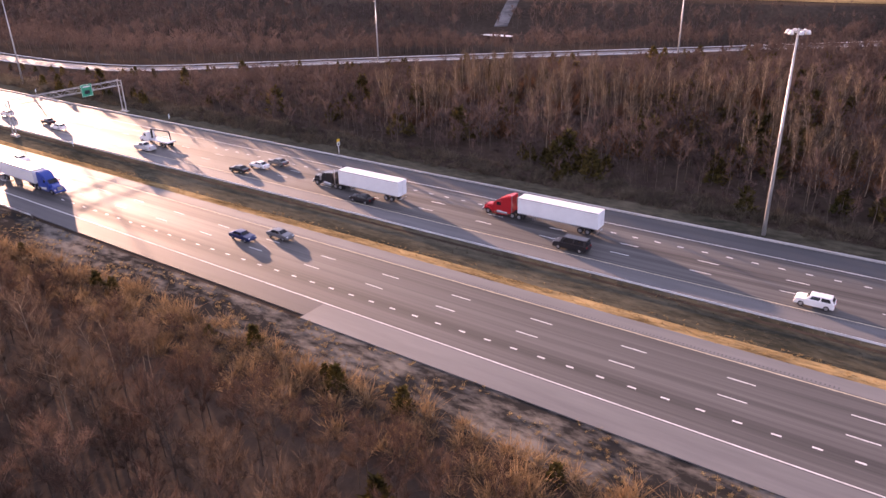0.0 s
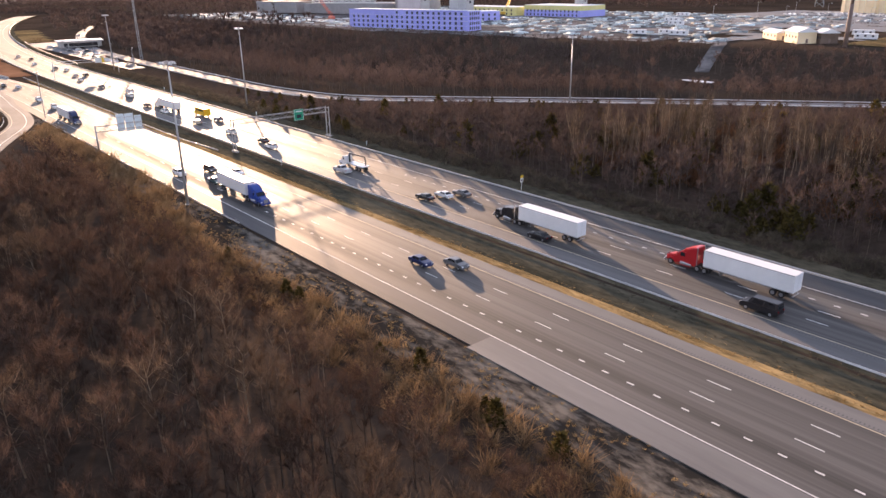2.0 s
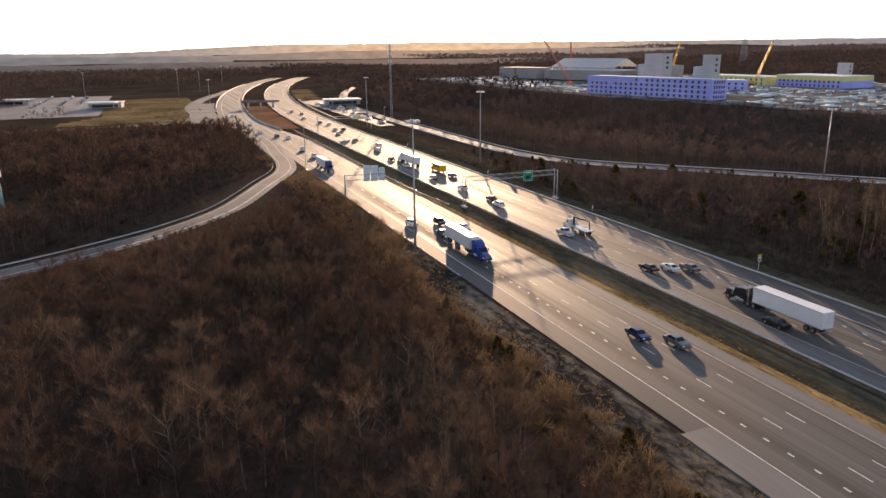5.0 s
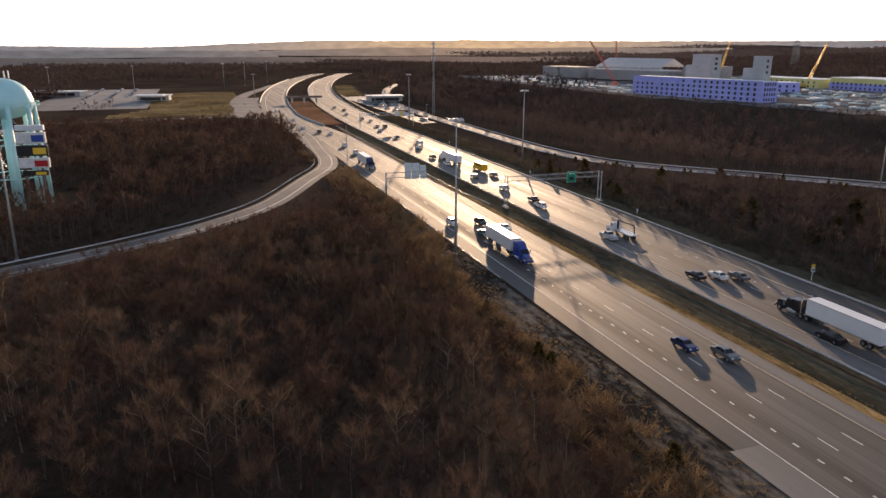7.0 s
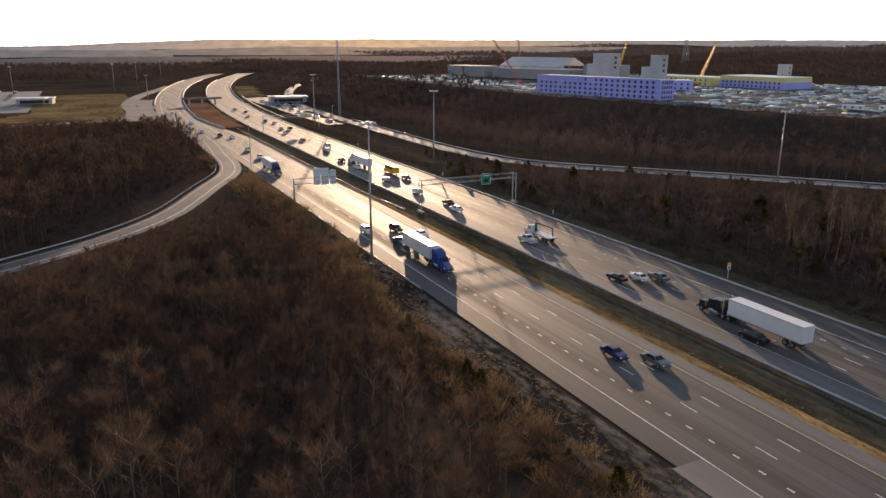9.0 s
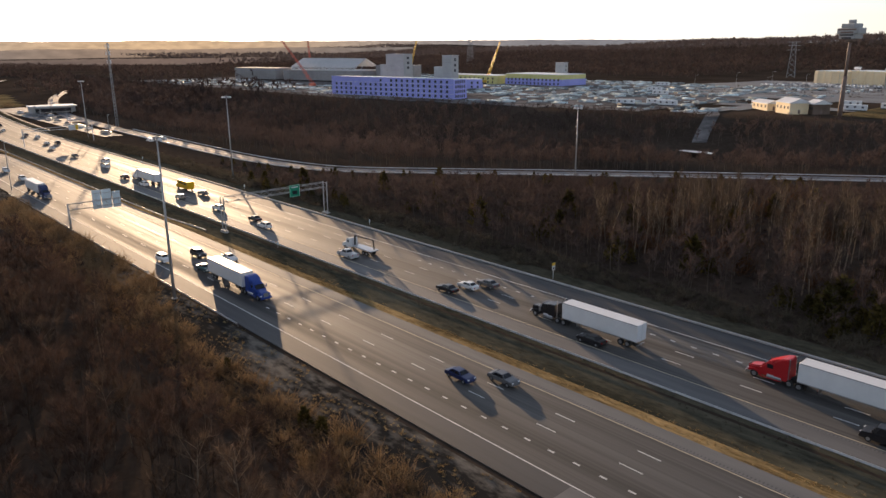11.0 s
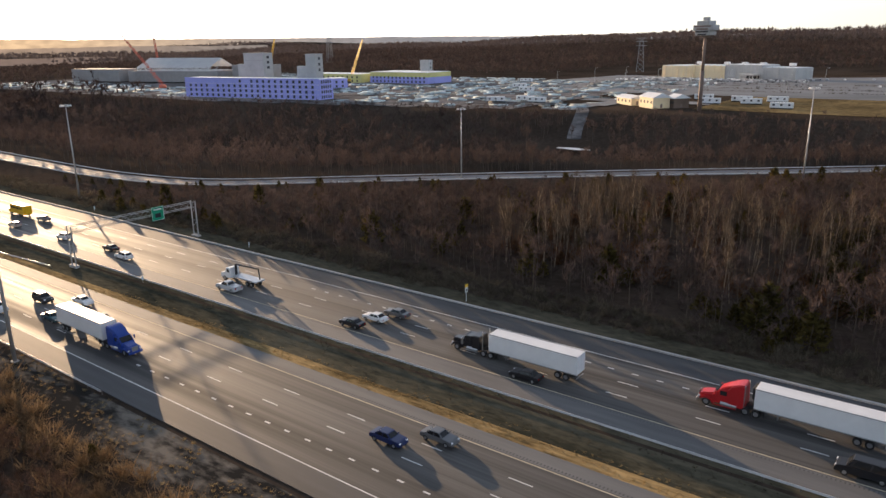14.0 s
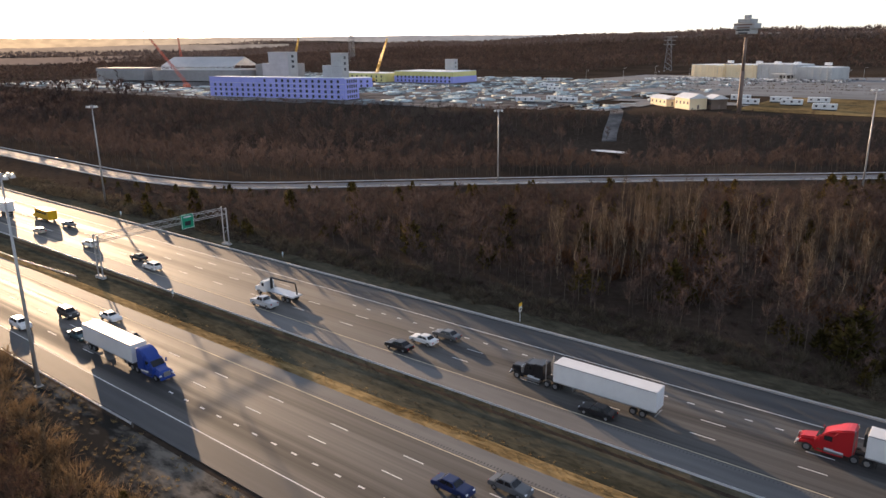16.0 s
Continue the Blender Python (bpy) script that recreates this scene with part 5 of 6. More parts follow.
def pylon_sign():
    root = thing("pylon_sign", "tall pylon with five stacked advertising panels", "sign", pose(-222, -41.0, ground_z(-222, -41.5) + 2.2, 0, 0, -8))
    for y in (-2.2, 2.2):
        part("post", rod(bmesh.new(), (0, y, -2.6), (0, y, 22.5), 0.42, n=10), M_rust, root, smooth=True)
    for z, h, w, m1, m2 in ((22.0, 1.5, 7.2, M_roof_white, None), (19.3, 3.0, 7.4, M_white, PAINTS["blue"]), (15.9, 2.9, 7.8, PAINTS["black"], M_signyellow), (12.5, 2.7, 7.8, M_white, PAINTS["red"]), (9.8, 1.4, 6.4, PAINTS["black"], M_signyellow)):
        p = part("sign_panel", box(bmesh.new(), (0.2, 0.4, z), (1.2, w, h), bevel=0.15), m1, root)
        if m2:
            part("emblem", box(bmesh.new(), (0.83, 0.4 + w * 0.24, z - 0.1), (0.06, w * 0.42, h * 0.6), bevel=0.02), m2, p)


pylon_sign()


# ---------------------------------------------------------------- building site
def window_holes(root, x0, x1, z0, rows, cols, y, w=1.5, h=1.9, pitch=3.4, along_x=True, at=0.0):
    """Dark openings set in a facade, one by one, with a thin frame each."""
    bm = bmesh.new()
    box(bm, (0, 0, 0), (w, 0.12, h) if along_x else (0.12, w, h), bevel=0.02)
    me = bpy.data.meshes.new("window")
    bm.to_mesh(me)
    bm.free()
    me.materials.append(M_dark)
    for r in range(rows):
        for c in range(cols):
            if cols > 16 and (r == rows - 1 or (r == rows - 2 and c % 7 == 3)) and c > 13 - (c * 5) % 4:
                continue
            u = x0 + (x1 - x0) * (c + 0.5) / cols
            m = pose(u, y, z0 + r * pitch) if along_x else pose(y, u, z0 + r * pitch)
            share("window", me, root, m)


def block(root, name, c, s, material, bevel=0.1):
    return part(name, box(bmesh.new(), c, s, bevel=bevel), material, root)


def blue_building():
    root = thing("unfinished_building", "four-storey shell wrapped in bright blue sheathing", "building", pose(-412.2, 374.8, 8.0, 0, 0, 180 + 10.2))
    W, D, H = 126, 17, 14.3
    block(root, "wall", (W / 2, -D / 2, H / 2 - 0.5), (W, D, H + 1), M_blue)
    block(root, "roof", (W / 2, -D / 2, H + 0.15), (W - 0.6, D - 0.6, 0.4), M_roof_white)
    block(root, "parapet", (W / 2, 0.02, H + 0.2), (W, 0.3, 0.7), M_blue, 0.03)
    window_holes(root, 3, W - 3, 2.2, 4, 22, 0.03, 1.9, 1.9, 3.45)
    window_holes(root, -D + 2, -2, 2.2, 4, 5, -0.03, 1.5, 2.0, 3.45, along_x=False)
    bm = bmesh.new()
    for k in range(4):
        box(bm, (W / 2, 0.03, 0.4 + k * 3.45), (W, 0.08, 0.12))
    part("floor_band", bm, M_roof_white, root)
    return root


blue_building()


def stair_tower(x, y, w, d, h, label, step=0.0):
    root = thing("stair_tower", label, "tower", pose(x, y, 8.0, 0, 0, 10))
    block(root, "shaft", (0, 0, h / 2 - 0.5), (w, d, h + 1), M_conc)
    block(root, "cap", (0, 0, h + 0.2), (w + 0.6, d + 0.6, 0.5), M_conc, 0.05)
    if step:
        block(root, "annex", (-w / 2 - step / 2, -0.5, h * 0.36), (step, d * 0.9, h * 0.75), M_conc)
    bm = bmesh.new()
    for k in range(int(h / 4)):
        box(bm, (0, -d / 2 - 0.02, 2 + k * 4), (w, 0.06, 0.08))
    part("pour_joint", bm, M_grey_steel, root)
    for k in range(3):
        part("opening", box(bmesh.new(), (w / 2 + 0.01, 0, h - 3 - 4 * k), (0.08, d * 0.25, 2.0)), M_dark, root)


stair_tower(-438, 396, 9, 9, 31, "tall grey concrete stair tower of the shell", 8)
stair_tower(-520, 412, 20, 12, 31.5, "broad grey concrete core of the shell", 7)
stair_tower(-500, 610, 10, 8, 21, "grey concrete stair tower behind the site")


def low_wing(x, y, w, d, h, ang, m1, m2, label, cols):
    root = thing("unfinished_building", label, "building", pose(x, y, 8.0, 0, 0, ang))
    block(root, "wall", (0, 0, h * 0.3 - 0.5), (w, d, h * 0.6 + 1), m1)
    block(root, "upper_wall", (0, 0, h * 0.8), (w - 0.4, d - 0.4, h * 0.4), m2)
    block(root, "roof", (0, 0, h + 0.2), (w - 1, d - 1, 0.5), M_roof_white)
    window_holes(root, -w / 2 + 2, w / 2 - 2, 2.0, 2, cols, -d / 2 - 0.03, 1.7, 2.0, 3.6)


low_wing(-505, 590, 72, 40, 10.5, 2, M_blue, M_yellow_sheath, "low blue and yellow sheathed wing", 14)
low_wing(-585, 570, 80, 26, 8.5, 4, M_yellow_sheath, M_yellow_sheath, "long low yellow sheathed wing", 12)
low_wing(-520, 470, 60, 20, 8.5, 60, M_blue, M_blue, "low blue sheathed link building", 10)


def truss_hall():
    root = thing("steel_hall", "grey hall with a bare white steel roof frame", "building", pose(-735, 490, 10.0, 0, 0, 14))
    block(root, "wall", (0, 0, 5), (120, 44, 11), M_grey_steel)
    W, D, z0, z1 = 96, 40, 14.0, 20.0
    bm = bmesh.new()
    for i in range(13):
        x = -W / 2 + W * i / 12
        for a, b in (((x, -D / 2, z0), (x, 0, z1 + 3)), ((x, D / 2, z0), (x, 0, z1 + 3)), ((x, -D / 2, z0 - 3), (x, D / 2, z0 - 3)), ((x, -D / 2, z0 - 3), (x, -D / 2, z0)), ((x, -D / 4, z0 - 3), (x, 0, z1 + 3))):
            rod(bm, a, b, 0.35, n=4)
        if i < 12:
            x2 = x + W / 12
            rod(bm, (x, -D / 2, z0 - 3), (x2, -D / 2, z0), 0.3, n=4)
            rod(bm, (x, -D / 2, z0), (x2, -D / 2, z0 - 3), 0.3, n=4)
    for y, z in ((-D / 2, z0), (-D / 2, z0 - 3), (0, z1 + 3), (-D / 4, (z0 + z1 + 3) / 2)):
        rod(bm, (-W / 2, y, z), (W / 2, y, z), 0.4, n=4)
    part("roof_truss", bm, M_roof_white, root)
    bm = bmesh.new()
    box(bm, (0, 0, 0), (W, 22, 0.3), pose(0, -10.2, (z0 + z1 + 3) / 2 + 0.6, 24.2, 0, 0))
    box(bm, (0, 0, 0), (W, 22, 0.3), pose(0, 10.2, (z0 + z1 + 3) / 2 + 0.6, -24.2, 0, 0))
    part("roof_deck", bm, M_sheet, root, "white translucent roof sheeting")
    for i in range(7):
        part("column", rod(bmesh.new(), (-W / 2 + 16 * i, -D / 2, 9), (-W / 2 + 16 * i, -D / 2, z0), 0.5, n=6), M_roof_white, root)
    block(root, "annex", (85, 10, 8), (40, 30, 17), M_grey_steel)
    block(root, "annex", (-105, -10, 6), (70, 30, 13), M_grey_steel)


truss_hall()


def lattice_boom(bm, a, b, w, n):
    a, b = Vector(a), Vector(b)
    d = (b - a).normalized()
    u = d.cross(Vector((0, 0, 1))).normalized() * w / 2
    v = d.cross(u).normalized() * w / 2
    corners = (u + v, u - v, -u - v, -u + v)
    for c in corners:
        rod(bm, a + c, b + c * 0.4, w * 0.09, n=4)
    for i in range(n):
        p, q = a + (b - a) * i / n, a + (b - a) * (i + 1) / n
        s, t = 1 - 0.6 * i / n, 1 - 0.6 * (i + 1) / n
        for k in range(4):
            rod(bm, p + corners[k] * s, q + corners[(k + 1) % 4] * t, w * 0.05, n=4)


def crawler_crane(x, y, dx, dy, h, paint, label):
    root = thing("crawler_crane", label, "crane", pose(x, y, 8.0))
    for s in (-2.5, 2.5):
        part("track", box(bmesh.new(), (0, s, 0.7), (7.5, 1.2, 1.5), bevel=0.3), M_tyre, root)
    part("cab", box(bmesh.new(), (-1, 0, 2.8), (7, 3.6, 2.6), bevel=0.2), paint, root)
    bm = bmesh.new()
    lattice_boom(bm, (1, 0, 3), (dx, dy, h), 2.2, 16)
    part("boom", bm, paint, root)
    part("hoist_line", rod(bmesh.new(), (dx, dy, h), (dx, dy, h - 14), 0.08, n=4), M_rust, root)


crawler_crane(-640, 400, -50, -8, 52, M_crane_red, "red lattice-boom crawler crane")
crawler_crane(-800, 500, -12, 4, 62, M_crane_red, "dark red crane behind the steel hall")
crawler_crane(-560, 560, 16, 4, 42, M_crane_yellow, "yellow crane with a raised boom")
crawler_crane(-640, 520, 12, 4, 44, M_crane_yellow, "yellow mobile crane with a raised boom")


def slab_on_land(name, x0, x1, y0, y1, step, lift, material, label, keep=None):
    bm = bmesh.new()
    grid = {}
    xs, ys = np.arange(x0, x1 + 0.1, step), np.arange(y0, y1 + 0.1, step)
    for i, x in enumerate(xs):
        for j, y in enumerate(ys):
            grid[i, j] = bm.verts.new((x, y, ground_z(x, y) + lift))
    for i in range(len(xs) - 1):
        for j in range(len(ys) - 1):
            if keep is None or keep((xs[i] + xs[i + 1]) / 2, (ys[j] + ys[j + 1]) / 2):
                bm.faces.new((grid[i, j], grid[i + 1, j], grid[i + 1, j + 1], grid[i, j + 1]))
    bmesh.ops.delete(bm, geom=[v for v in bm.verts if not v.link_faces], context="VERTS")
    return tagged(part(name, bm, material), label, "ground", kind="structure")


slab_on_land("site_yard", -940, -255, 330, 690, 10, 0.35, M_yard, "trampled grey dirt of the building site", lambda x, y: y > along(SITE_EDGE, x) + 6)
slab_on_land("parking_lot", -400, 240, 540, 860, 20, 0.4, M_lot, "wide pale asphalt parking lot", lambda x, y: y > 540 + 0.12 * x)
slab_on_land("meadow", -170, 260, 430, 540, 10, 0.3, M_meadow, "dry olive-brown meadow beside the lot", lambda x, y: y > along(SITE_EDGE, x) + 12)
slab_on_land("site_road", -255, -170, 390, 540, 5, 0.45, M_lot, "pale access road into the site", lambda x, y: abs((x + 235) - (y - 400) * 0.15) < 9 or abs(y - 470) < 8)
slab_on_land("west_lot", -880, -600, -120, -28, 8, 0.12, M_lot, "pale asphalt lot of a filling station", lambda x, y: y < -30 - (x + 600) * 0.09)
slab_on_land("station_lot", -690, -430, 134, 170, 10, 0.12, M_lot, "pale asphalt forecourt beside the motorway", lambda x, y: y < along(FRONTAGE, x) - 8 and y > 122 + bend(x))
slab_on_land("west_meadow", -800, -514, -60, 52, 6, 0.06, M_meadow, "dry yellow grass inside the interchange", lambda x, y: y > -24 + (x + 520) * 0.09 - 30 * smooth(600, 530, -x) and y < 29 + 0.06 * (-x - 540))
slab_on_land("dirt_pit", -640, -438, 60, 98, 3, 0.16, M_dirt, "reddish bare earth between the carriageways", lambda x, y: 81 + bend_east(x) < y < 87.5 + bend(x))
slab_on_land("apron", -700, -470, 34, 62, 4, 0.05, M_ramp, "pale concrete apron where the slip roads meet", lambda x, y: 42 + bend_east(x) * 0.5 < y < 57.5 + bend_east(x))
slab_on_land("north_meadow", -900, -700, 140, 200, 6, 0.08, M_meadow, "dry yellow grass beside the far carriageway", lambda x, y: 117 + bend(x) < y < 142 + bend(x))
ribbon("dirt_track", [(-200, 344), (-207, 360), (-213, 378), (-222, 398), (-236, 420)], 7, lambda x, y: ground_z(x, y) + 0.35, M_yard, "bare dirt track climbing to the site", "track", 0.5)
bm = bmesh.new()
bmesh.ops.create_circle(bm, cap_ends=True, segments=28, radius=1, matrix=Matrix.Translation((-192, 328, -3.6)) @ Matrix.Diagonal((9, 3.2, 1, 1)))
for v in bm.verts:
    v.co.x += 2.2 * noise.noise((v.co.x / 4, v.co.y / 4, 0))
tagged(part("pond", bm, M_water), "small pond with the bright sky's reflection painted on", "pond", kind="structure")

# pallets, pipes and crates of the yard
g = np.random.default_rng(61)
vs, fs, k = [], [], 0
cube_v = np.array([(x, y, z) for x in (-0.5, 0.5) for y in (-0.5, 0.5) for z in (0, 1)], float)
cube_f = np.array([(0, 1, 3), (0, 3, 2), (4, 6, 7), (4, 7, 5), (0, 4, 5), (0, 5, 1), (2, 3, 7), (2, 7, 6), (1, 5, 7), (1, 7, 3)])
for _ in range(1700):
    x, y = g.uniform(-900, -225), g.uniform(345, 690)
    if y < along(SITE_EDGE, x) + 14 or (-545 < x < -395 and 335 < y < 425) or (-640 < x < -455 and 545 < y < 625) or (-900 < x < -640 and 430 < y < 560):
        continue
    if x > -340 and g.random() < 0.5:
        continue
    n = g.integers(1, 4)
    for j in range(n):
        s = np.array((g.uniform(2, 13), g.uniform(1.0, 2.6), g.uniform(0.3, 1.3)))
        a = g.choice((0.1, 0.25, 1.6)) + g.normal(0, 0.08)
        c, d = math.cos(a), math.sin(a)
        v = cube_v * s
        w = np.stack((v[:, 0] * c - v[:, 1] * d + x, v[:, 0] * d + v[:, 1] * c + y + j * 3.4, v[:, 2] + 8.25), 1)
        vs.append(w)
        fs.append(cube_f + k)
        k += 8
tagged(new("stacked_materials", from_arrays("stacked_materials", np.concatenate(vs), np.concatenate(fs), M_stack)), "stacks of pipes, pallets and crates across the yard", "building materials", kind="stuff")


def lot_cars(name, rows, colour_mat, label, z):
    """Rows of parked cars, too far off and too many to tell apart."""
    vs, fs, k = [], [], 0
    g = np.random.default_rng(62)
    prof = [(2.2, 0.2), (2.2, 0.75), (1.1, 0.95), (0.5, 1.45), (-1.2, 1.45), (-1.9, 0.95), (-2.2, 0.8), (-2.2, 0.2)]
    pv = np.array([(x, s * 0.9, zz) for s in (-1, 1) for x, zz in prof])
    pf = [(i, (i + 1) % 8, 8 + (i + 1) % 8) for i in range(8)] + [(i, 8 + (i + 1) % 8, 8 + i) for i in range(8)] + [(0, i, i + 1) for i in range(1, 7)] + [(8, 9 + i, 8 + i) for i in range(1, 7)]
    pf = np.array(pf)
    for x, y, a in rows:
        c, d = math.cos(a), math.sin(a)
        v = pv
        vs.append(np.stack((v[:, 0] * c - v[:, 1] * d + x, v[:, 0] * d + v[:, 1] * c + y, v[:, 2] + z(x, y)), 1))
        fs.append(pf + k)
        k += 16
    return tagged(new(name, from_arrays(name, np.concatenate(vs), np.concatenate(fs), colour_mat)), label, "parked cars", kind="stuff")


M_carmix = mat("mixed_car_paint", (0.10, 0.10, 0.11), (0.75, 0.75, 0.74), 0.35, 0.02, 0.01, island=0.85)
lot_rows = [(x + random.uniform(-0.4, 0.4), y, 1.57) for y in range(730, 800, 9) for x in np.arange(-345, -170, 3.0) if random.random() < 0.62]
lot_rows += [(x, y, 1.57) for y in (640, 680, 800) for x in np.arange(-300, 60, 3.0) if random.random() < 0.12]
lot_cars("parked_cars", lot_rows, M_carmix, "rows of parked cars in front of the long hall", lambda x, y: ground_z(x, y) + 0.4)
lot_cars("forecourt_cars", [(x, y, 1.3) for x in np.arange(-640, -440, 4.5) for y in (141, 150) if random.random() < 0.5 and y < along(FRONTAGE, x) - 8 and y > 124 + bend(x)], M_carmix, "cars parked on the forecourt", lambda x, y: 0.02)


def long_hall():
    root = thing("entertainment_hall", "long cream hall with pilasters and a pale flat roof", "building", pose(-252, 822, ground_z(-252, 822), 0, 0, -24) @ Matrix.Diagonal((0.74, 0.6, 1, 1)))
    for x, w, d, h, m in ((-88, 60, 60, 12.5, M_cream), (-35, 60, 50, 13.5, M_cream), (25, 60, 46, 15, M_conc), (80, 50, 44, 13, M_conc)):
        block(root, "wall", (x, 0, h / 2 - 0.5), (w, d, h + 1), m)
        block(root, "roof", (x, 0, h + 0.25), (w - 2, d - 2, 0.6), M_roof_white)
        for k in range(5):
            part("pilaster", box(bmesh.new(), (x - w / 2 + w * (k + 0.5) / 5, -d / 2 - 0.4, h / 2), (1.6, 0.8, h + 1.4), bevel=0.1), m, root)
    for x in (-70, -20, 10, 40, 85):
        part("roof_unit", box(bmesh.new(), (x, 4, 16), (8, 6, 2.6), bevel=0.2), M_roof_white, root)
    part("canopy", box(bmesh.new(), (42, -34, 6), (26, 16, 1.4), bevel=0.2), M_conc, root)
    for x in (32, 52):
        part("column", box(bmesh.new(), (x, -40, 3), (1.4, 1.4, 6), bevel=0.1), M_conc, root)
    part("entrance", box(bmesh.new(), (42, -23.2, 3), (20, 0.6, 5), bevel=0.05), M_dark, root)


long_hall()


def sign_tower():
    root = thing("tower_sign", "crown-shaped sign board on a tall rusty column", "sign", pose(-161, 415, ground_z(-161, 415), 0, 0, -22))
    zb = 0
    part("column", rod(bmesh.new(), (0, 0, -0.5), (0, 0, 22), 1.2, 1.05, 12), M_rust, root, smooth=True)
    part("upper_column", rod(bmesh.new(), (0, 0, 22), (0, 0, 42), 0.8, 0.7, 12), M_rust, root, smooth=True)
    for name, z, w, h, m in (("crest", 48.6, 3.6, 1.9, M_conc), ("shoulder_panel", 46.6, 8.0, 2.1, M_conc), ("name_panel", 44.1, 12.6, 2.9, M_conc), ("lower_panel", 41.4, 9.4, 2.5, M_conc), ("foot_panel", 39.5, 5.4, 1.3, M_rust)):
        bm = box(bmesh.new(), (0, 0, z), (w, w * 0.55 if w < 8 else 6.0, h), bevel=0.35)
        p = part(name, bm, m, root)
        if name in ("name_panel", "lower_panel"):
            for k in range(2):
                part("letter_bar", box(bmesh.new(), (0, -3.08, z + 0.7 - 1.4 * k), (w * (0.85 - 0.25 * k), 0.12, 0.8), bevel=0.02), M_rust if name == "name_panel" else M_dark, p)


sign_tower()


def site_house(x, y, w, d, h, ang, wall, label):
    root = thing("site_house", label, "building", pose(x, y, ground_z(x, y) + 0.3, 0, 0, ang))
    block(root, "wall", (0, 0, h / 2 - 0.3), (w, d, h + 0.6), wall, 0.05)
    bm = prism(bmesh.new(), [(-d / 2 - 0.6, h), (0, h + d * 0.22), (d / 2 + 0.6, h), (d / 2 + 0.6, h - 0.25), (-d / 2 - 0.6, h - 0.25)], -w / 2 - 0.6, w / 2 + 0.6)
    bmesh.ops.rotate(bm, verts=bm.verts, cent=(0, 0, 0), matrix=Matrix.Rotation(radians(90), 3, "Z"))
    part("roof", bm, M_roof_white, root)
    for k in range(4):
        part("window", box(bmesh.new(), (-w / 2 + w * (k + 0.5) / 4, -d / 2 - 0.03, h * 0.55), (1.4, 0.12, 1.4), bevel=0.02), M_dark, root)
    part("door", box(bmesh.new(), (w / 2 + 0.03, 0, 1.1), (0.12, 1.2, 2.2), bevel=0.02), M_rust, root)


site_house(-193, 433, 15, 11, 6, -38, M_cream, "cream site house with a white gabled roof")
site_house(-214, 447, 18, 8, 4, -38, M_cream, "low cream annex of the site house")
site_house(-181, 438, 8, 10, 5.5, -38, M_brown, "brown gabled end of the site house")


def site_trailer(x, y, ang, w=12):
    root = thing("site_trailer", "white office trailer with small dark windows", "trailer", pose(x, y, ground_z(x, y) + 0.35, 0, 0, ang), "site trailers")
    part("body", box(bmesh.new(), (0, 0, 2.0), (w, 3.2, 3.0), bevel=0.1), M_roof_white, root)
    part("skirt", box(bmesh.new(), (0, 0, 0.3), (w - 0.4, 2.9, 0.6)), M_dark, root)
    for k in range(3):
        part("window", box(bmesh.new(), (-w / 3 + k * w / 3, -1.61, 2.2), (1.2, 0.06, 1.0)), M_dark, root)


for x, y, a in ((-172, 470, 8), (-150, 478, 12), (-128, 455, 5), (-160, 495, 8), (-185, 500, 15), (-140, 500, 4), (-270, 430, 10), (-282, 436, 10), (-295, 420, 30), (-330, 520, 10), (-360, 560, 12), (-400, 640, 5)):
    site_trailer(x, y, a)


def filling_station(x, y, w, ang, label):
    root = thing("service_station", label, "building", pose(x, y, 0, 0, 0, ang))
    part("shop", box(bmesh.new(), (0, 0, 2.2), (w, 12, 4.4), bevel=0.1), M_conc, root)
    part("shop_roof", box(bmesh.new(), (0, 0, 4.7), (w + 2, 14, 0.6), bevel=0.1), M_roof_white, root)
    part("canopy", box(bmesh.new(), (0, -16, 5.4), (w * 0.9, 12, 0.9), bevel=0.1), M_roof_white, root)
    for sx in (-0.35, 0.35):
        part("column", box(bmesh.new(), (w * sx, -16, 2.5), (0.6, 0.6, 5)), M_conc, root)
    part("shop_window", box(bmesh.new(), (0, -6.05, 1.8), (w * 0.8, 0.12, 2.4)), M_dark, root)


filling_station(-690, -30, 26, 80, "white-roofed filling station west of the ramp")
filling_station(-625, 160, 30, 85, "white-roofed restaurant beside the motorway")
filling_station(-780, -120, 50, 70, "long shed with a pale blue roof")


def pylon(x, y, h):
    root = thing("power_pylon", "grey lattice power pylon above the woods", "pylon", pose(x, y, ground_z(x, y), 0, 0, 20), "power pylons")
    bm = bmesh.new()
    w = h * 0.11
    for a, b in ((-1, -1), (-1, 1), (1, 1), (1, -1)):
        rod(bm, (a * w, b * w, 0), (a * w * 0.45, b * w * 0.45, h), 0.28, n=4)
    for i in range(7):
        z0, z1 = h * i / 7, h * (i + 1) / 7
        s0, s1 = w * (1 - 0.55 * i / 7), w * (1 - 0.55 * (i + 1) / 7)
        for (a, b), (c, d) in (((-1, -1), (1, -1)), ((1, -1), (1, 1)), ((1, 1), (-1, 1)), ((-1, 1), (-1, -1))):
            rod(bm, (a * s0, b * s0, z0), (c * s1, d * s1, z1), 0.16, n=4)
            rod(bm, (c * s0, d * s0, z0), (a * s1, b * s1, z1), 0.16, n=4)
    part("tower", bm, M_lattice, root)
    for z in (0.78, 0.9, 1.0):
        part("crossarm", box(bmesh.new(), (0, 0, h * z), (h * 0.34, 0.7, 0.7), bevel=0.1), M_lattice, root)


for x, y, h in ((-403, 935, 42), (-1000, 970, 48), (-60, 1120, 46)):
    pylon(x, y, h)


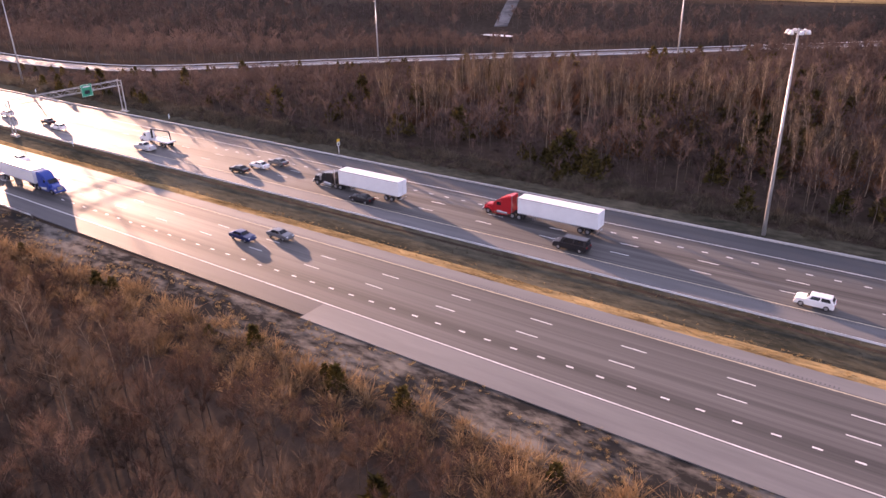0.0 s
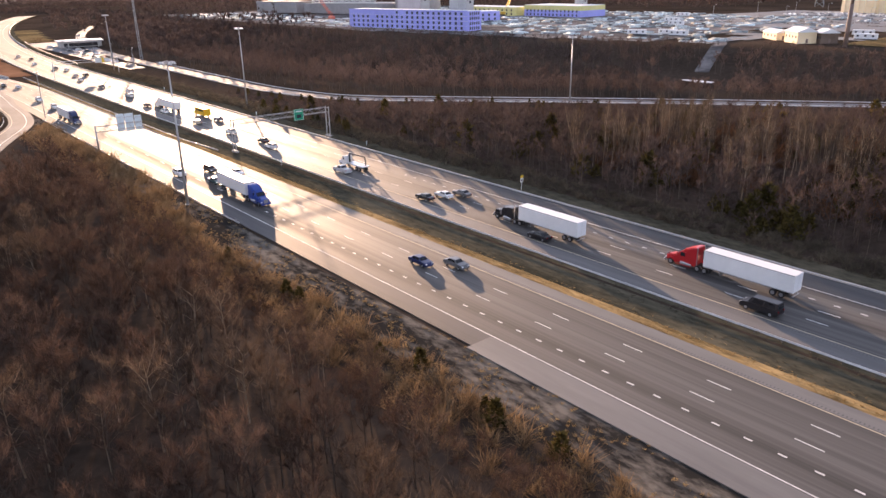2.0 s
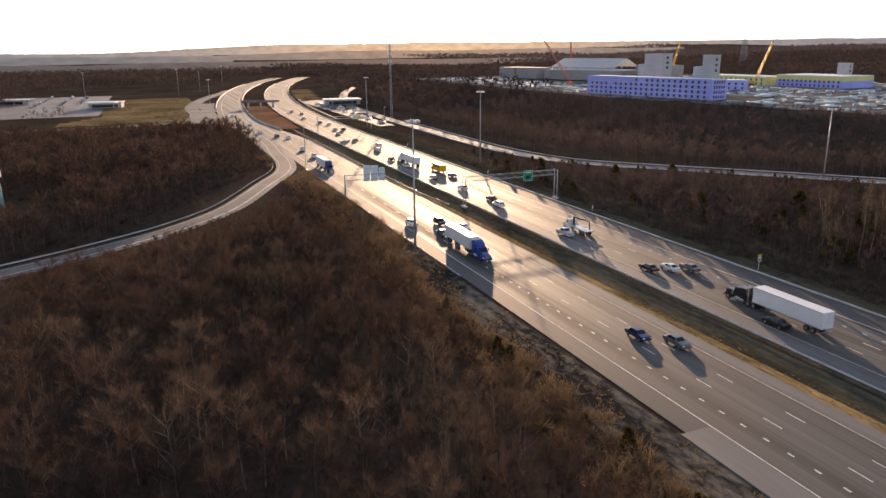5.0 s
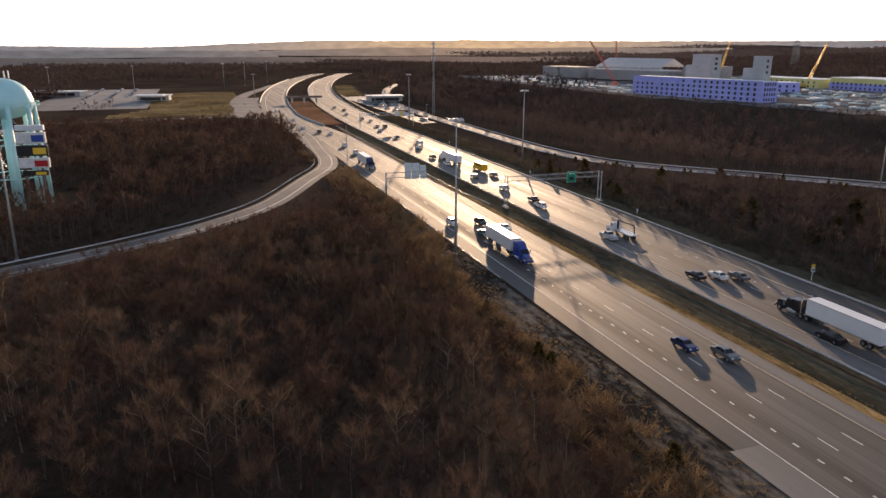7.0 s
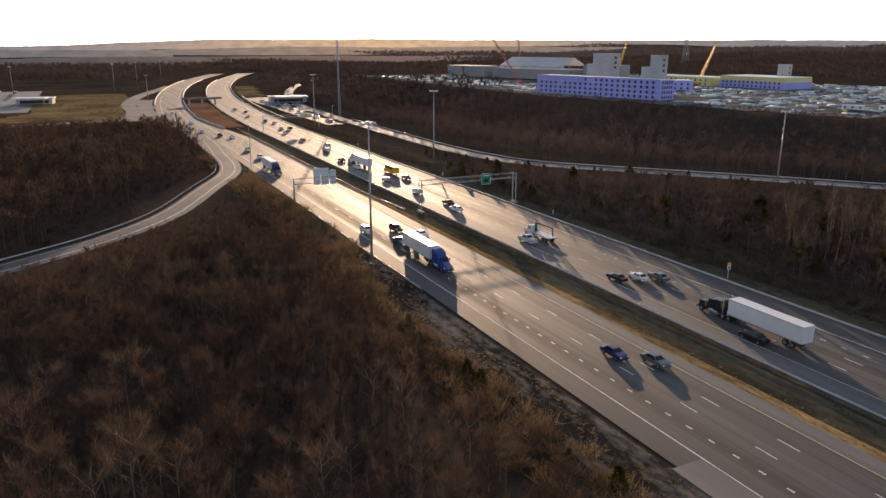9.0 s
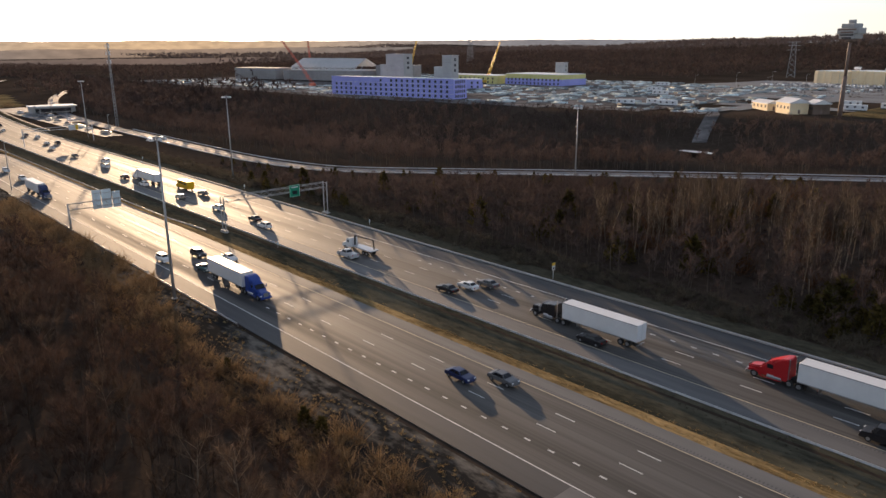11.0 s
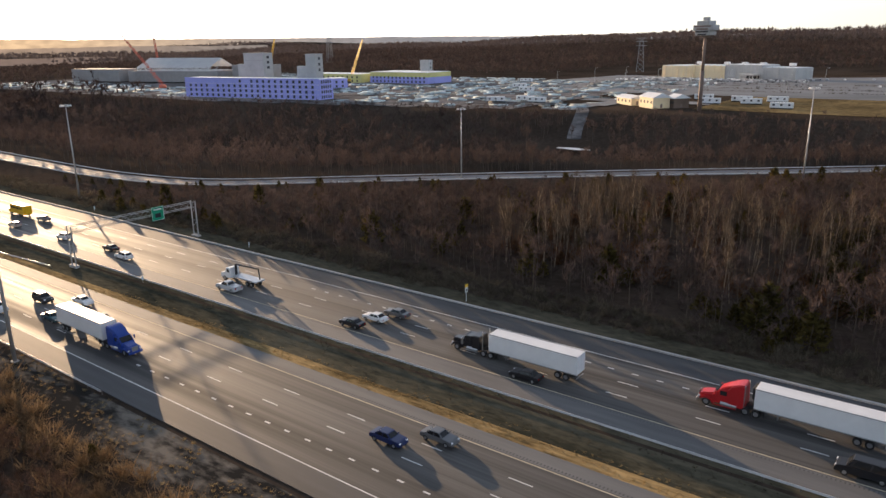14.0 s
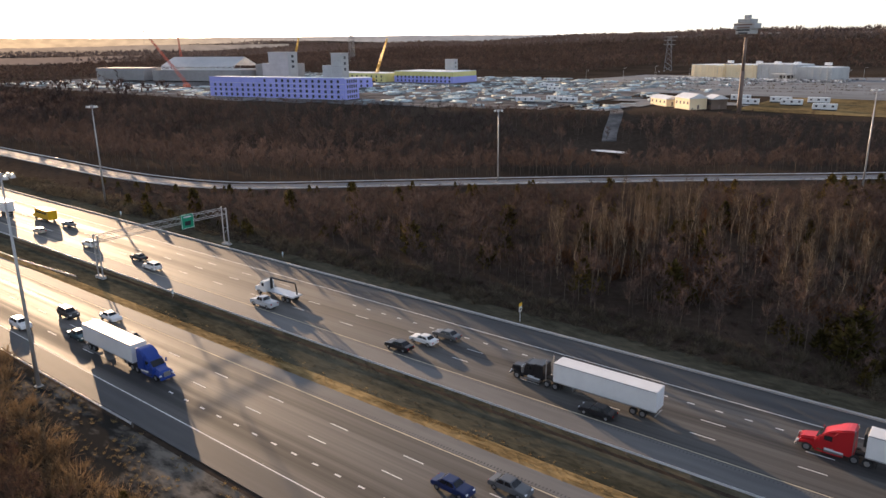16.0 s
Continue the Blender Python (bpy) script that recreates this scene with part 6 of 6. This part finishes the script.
def radio_mast():
    root = thing("radio_mast", "slim lattice radio mast beside the motorway", "mast", pose(-480, 158, 0))
    bm = bmesh.new()
    lattice_boom(bm, (0, 0, -0.3), (0.02, 0, 49), 1.3, 26)
    part("tower", bm, M_lattice, root)
    for z in (38, 43, 47):
        for k in range(3):
            a = 2.1 * k
            part("antenna", box(bmesh.new(), (1.2 * math.cos(a), 1.2 * math.sin(a), z), (0.35, 0.35, 2.2), bevel=0.03), M_lamp, root)


radio_mast()


def bridge_frame():
    root = thing("bridge_span", "dark girders of an unfinished bridge on concrete piers", "bridge", pose(-622, 0, 0))
    for dx in (-1.4, 1.4):
        part("girder", box(bmesh.new(), (dx, 90, 5.0), (0.6, 30, 1.5), bevel=0.05), M_rust, root)
    for y in (80, 90, 100):
        part("pier", box(bmesh.new(), (0, y, 2.0), (3.4, 1.2, 4.6), bevel=0.1), M_barrier, root)


bridge_frame()

bush_mesh = from_arrays("stems", *SHRUB[2], M_shrub)
for x, y, s in ((-560, 8, 0.9), (-575, 14, 1.1), (-600, -6, 1.0), (-612, 4, 0.9), (-640, 18, 1.0), (-655, -12, 1.2), (-700, 128, 1.3), (-712, 132, 1.2), (-590, 22, 0.8), (-630, 8, 1.1)):
    t = thing("bush", "round leafless brown bush on the dry grass", "bush", Matrix.LocRotScale((x, y + (bend(x) if y > 100 else 0), -0.1), Euler((0, 0, x)), (2.0 * s, 2.0 * s, 1.6 * s)), "bushes of the interchange")
    share("stems", bush_mesh, t, Matrix())


def light_pole(x, y, h, arm):
    root = thing("street_lamp", "slim steel street lamp with a single arm", "street lamp", pose(x, y, ground_z(x, y)), "lot lamps")
    part("pole", rod(bmesh.new(), (0, 0, -0.2), (0, 0, h), 0.16, 0.1, 8), M_pole, root)
    part("arm", rod(bmesh.new(), (0, 0, h), (arm, 0, h + 0.4), 0.07, n=6), M_pole, root)
    part("lamp_head", box(bmesh.new(), (arm, 0, h + 0.35), (1.0, 0.5, 0.25), bevel=0.05), M_lamp, root)


scatter("lot_hedges", SHRUB, [(x + random.uniform(-0.5, 0.5), y + 0.06 * x) for y in (600, 634, 668, 702) for x in np.arange(-345, -40, 2.6) if noise.noise((x / 30, y, 1)) > -0.2], M_scrub, "low dark hedges between the rows of the lot", "hedges", 72, 0.6, 1.1)
for i in range(5):
    for j in range(3):
        light_pole(-340 + 62 * i, 590 + 75 * j, 13, 2.0)
light_pole(-292, 59.4, 16.2, 2.2)
for i in range(4):
    light_pole(-500 + 42 * i - 60, 138 + bend(-500 + 42 * i - 60), 11, 1.8)

lot_trunks = [from_arrays('trunk', *MID[k][0], M_bark) for k in range(3)]
lot_crowns = [from_arrays('crown', *MID[k][1], M_twig) for k in range(3)]
for x, y in spots(-660, -520, -75, -30, 9, lambda x, y: y < -34, 71)[:40]:
    k = int(x) % 3
    t = thing("bare_tree", "small bare tree in a row beside the lot", "tree", Matrix.LocRotScale((x, y, -0.14), Euler((0, 0, x)), (0.42, 0.42, 0.42)), "trees by the lot")
    share("trunk", lot_trunks[k], t, Matrix())
    share("crown", lot_crowns[k], t, Matrix())
lot_cars("station_cars", [(x, y, 0.3) for x in np.arange(-880, -700, 5.0) for y in (-90, -70, -55) if random.random() < 0.3], M_carmix, "cars and vans parked at the filling station", lambda x, y: 0.0)
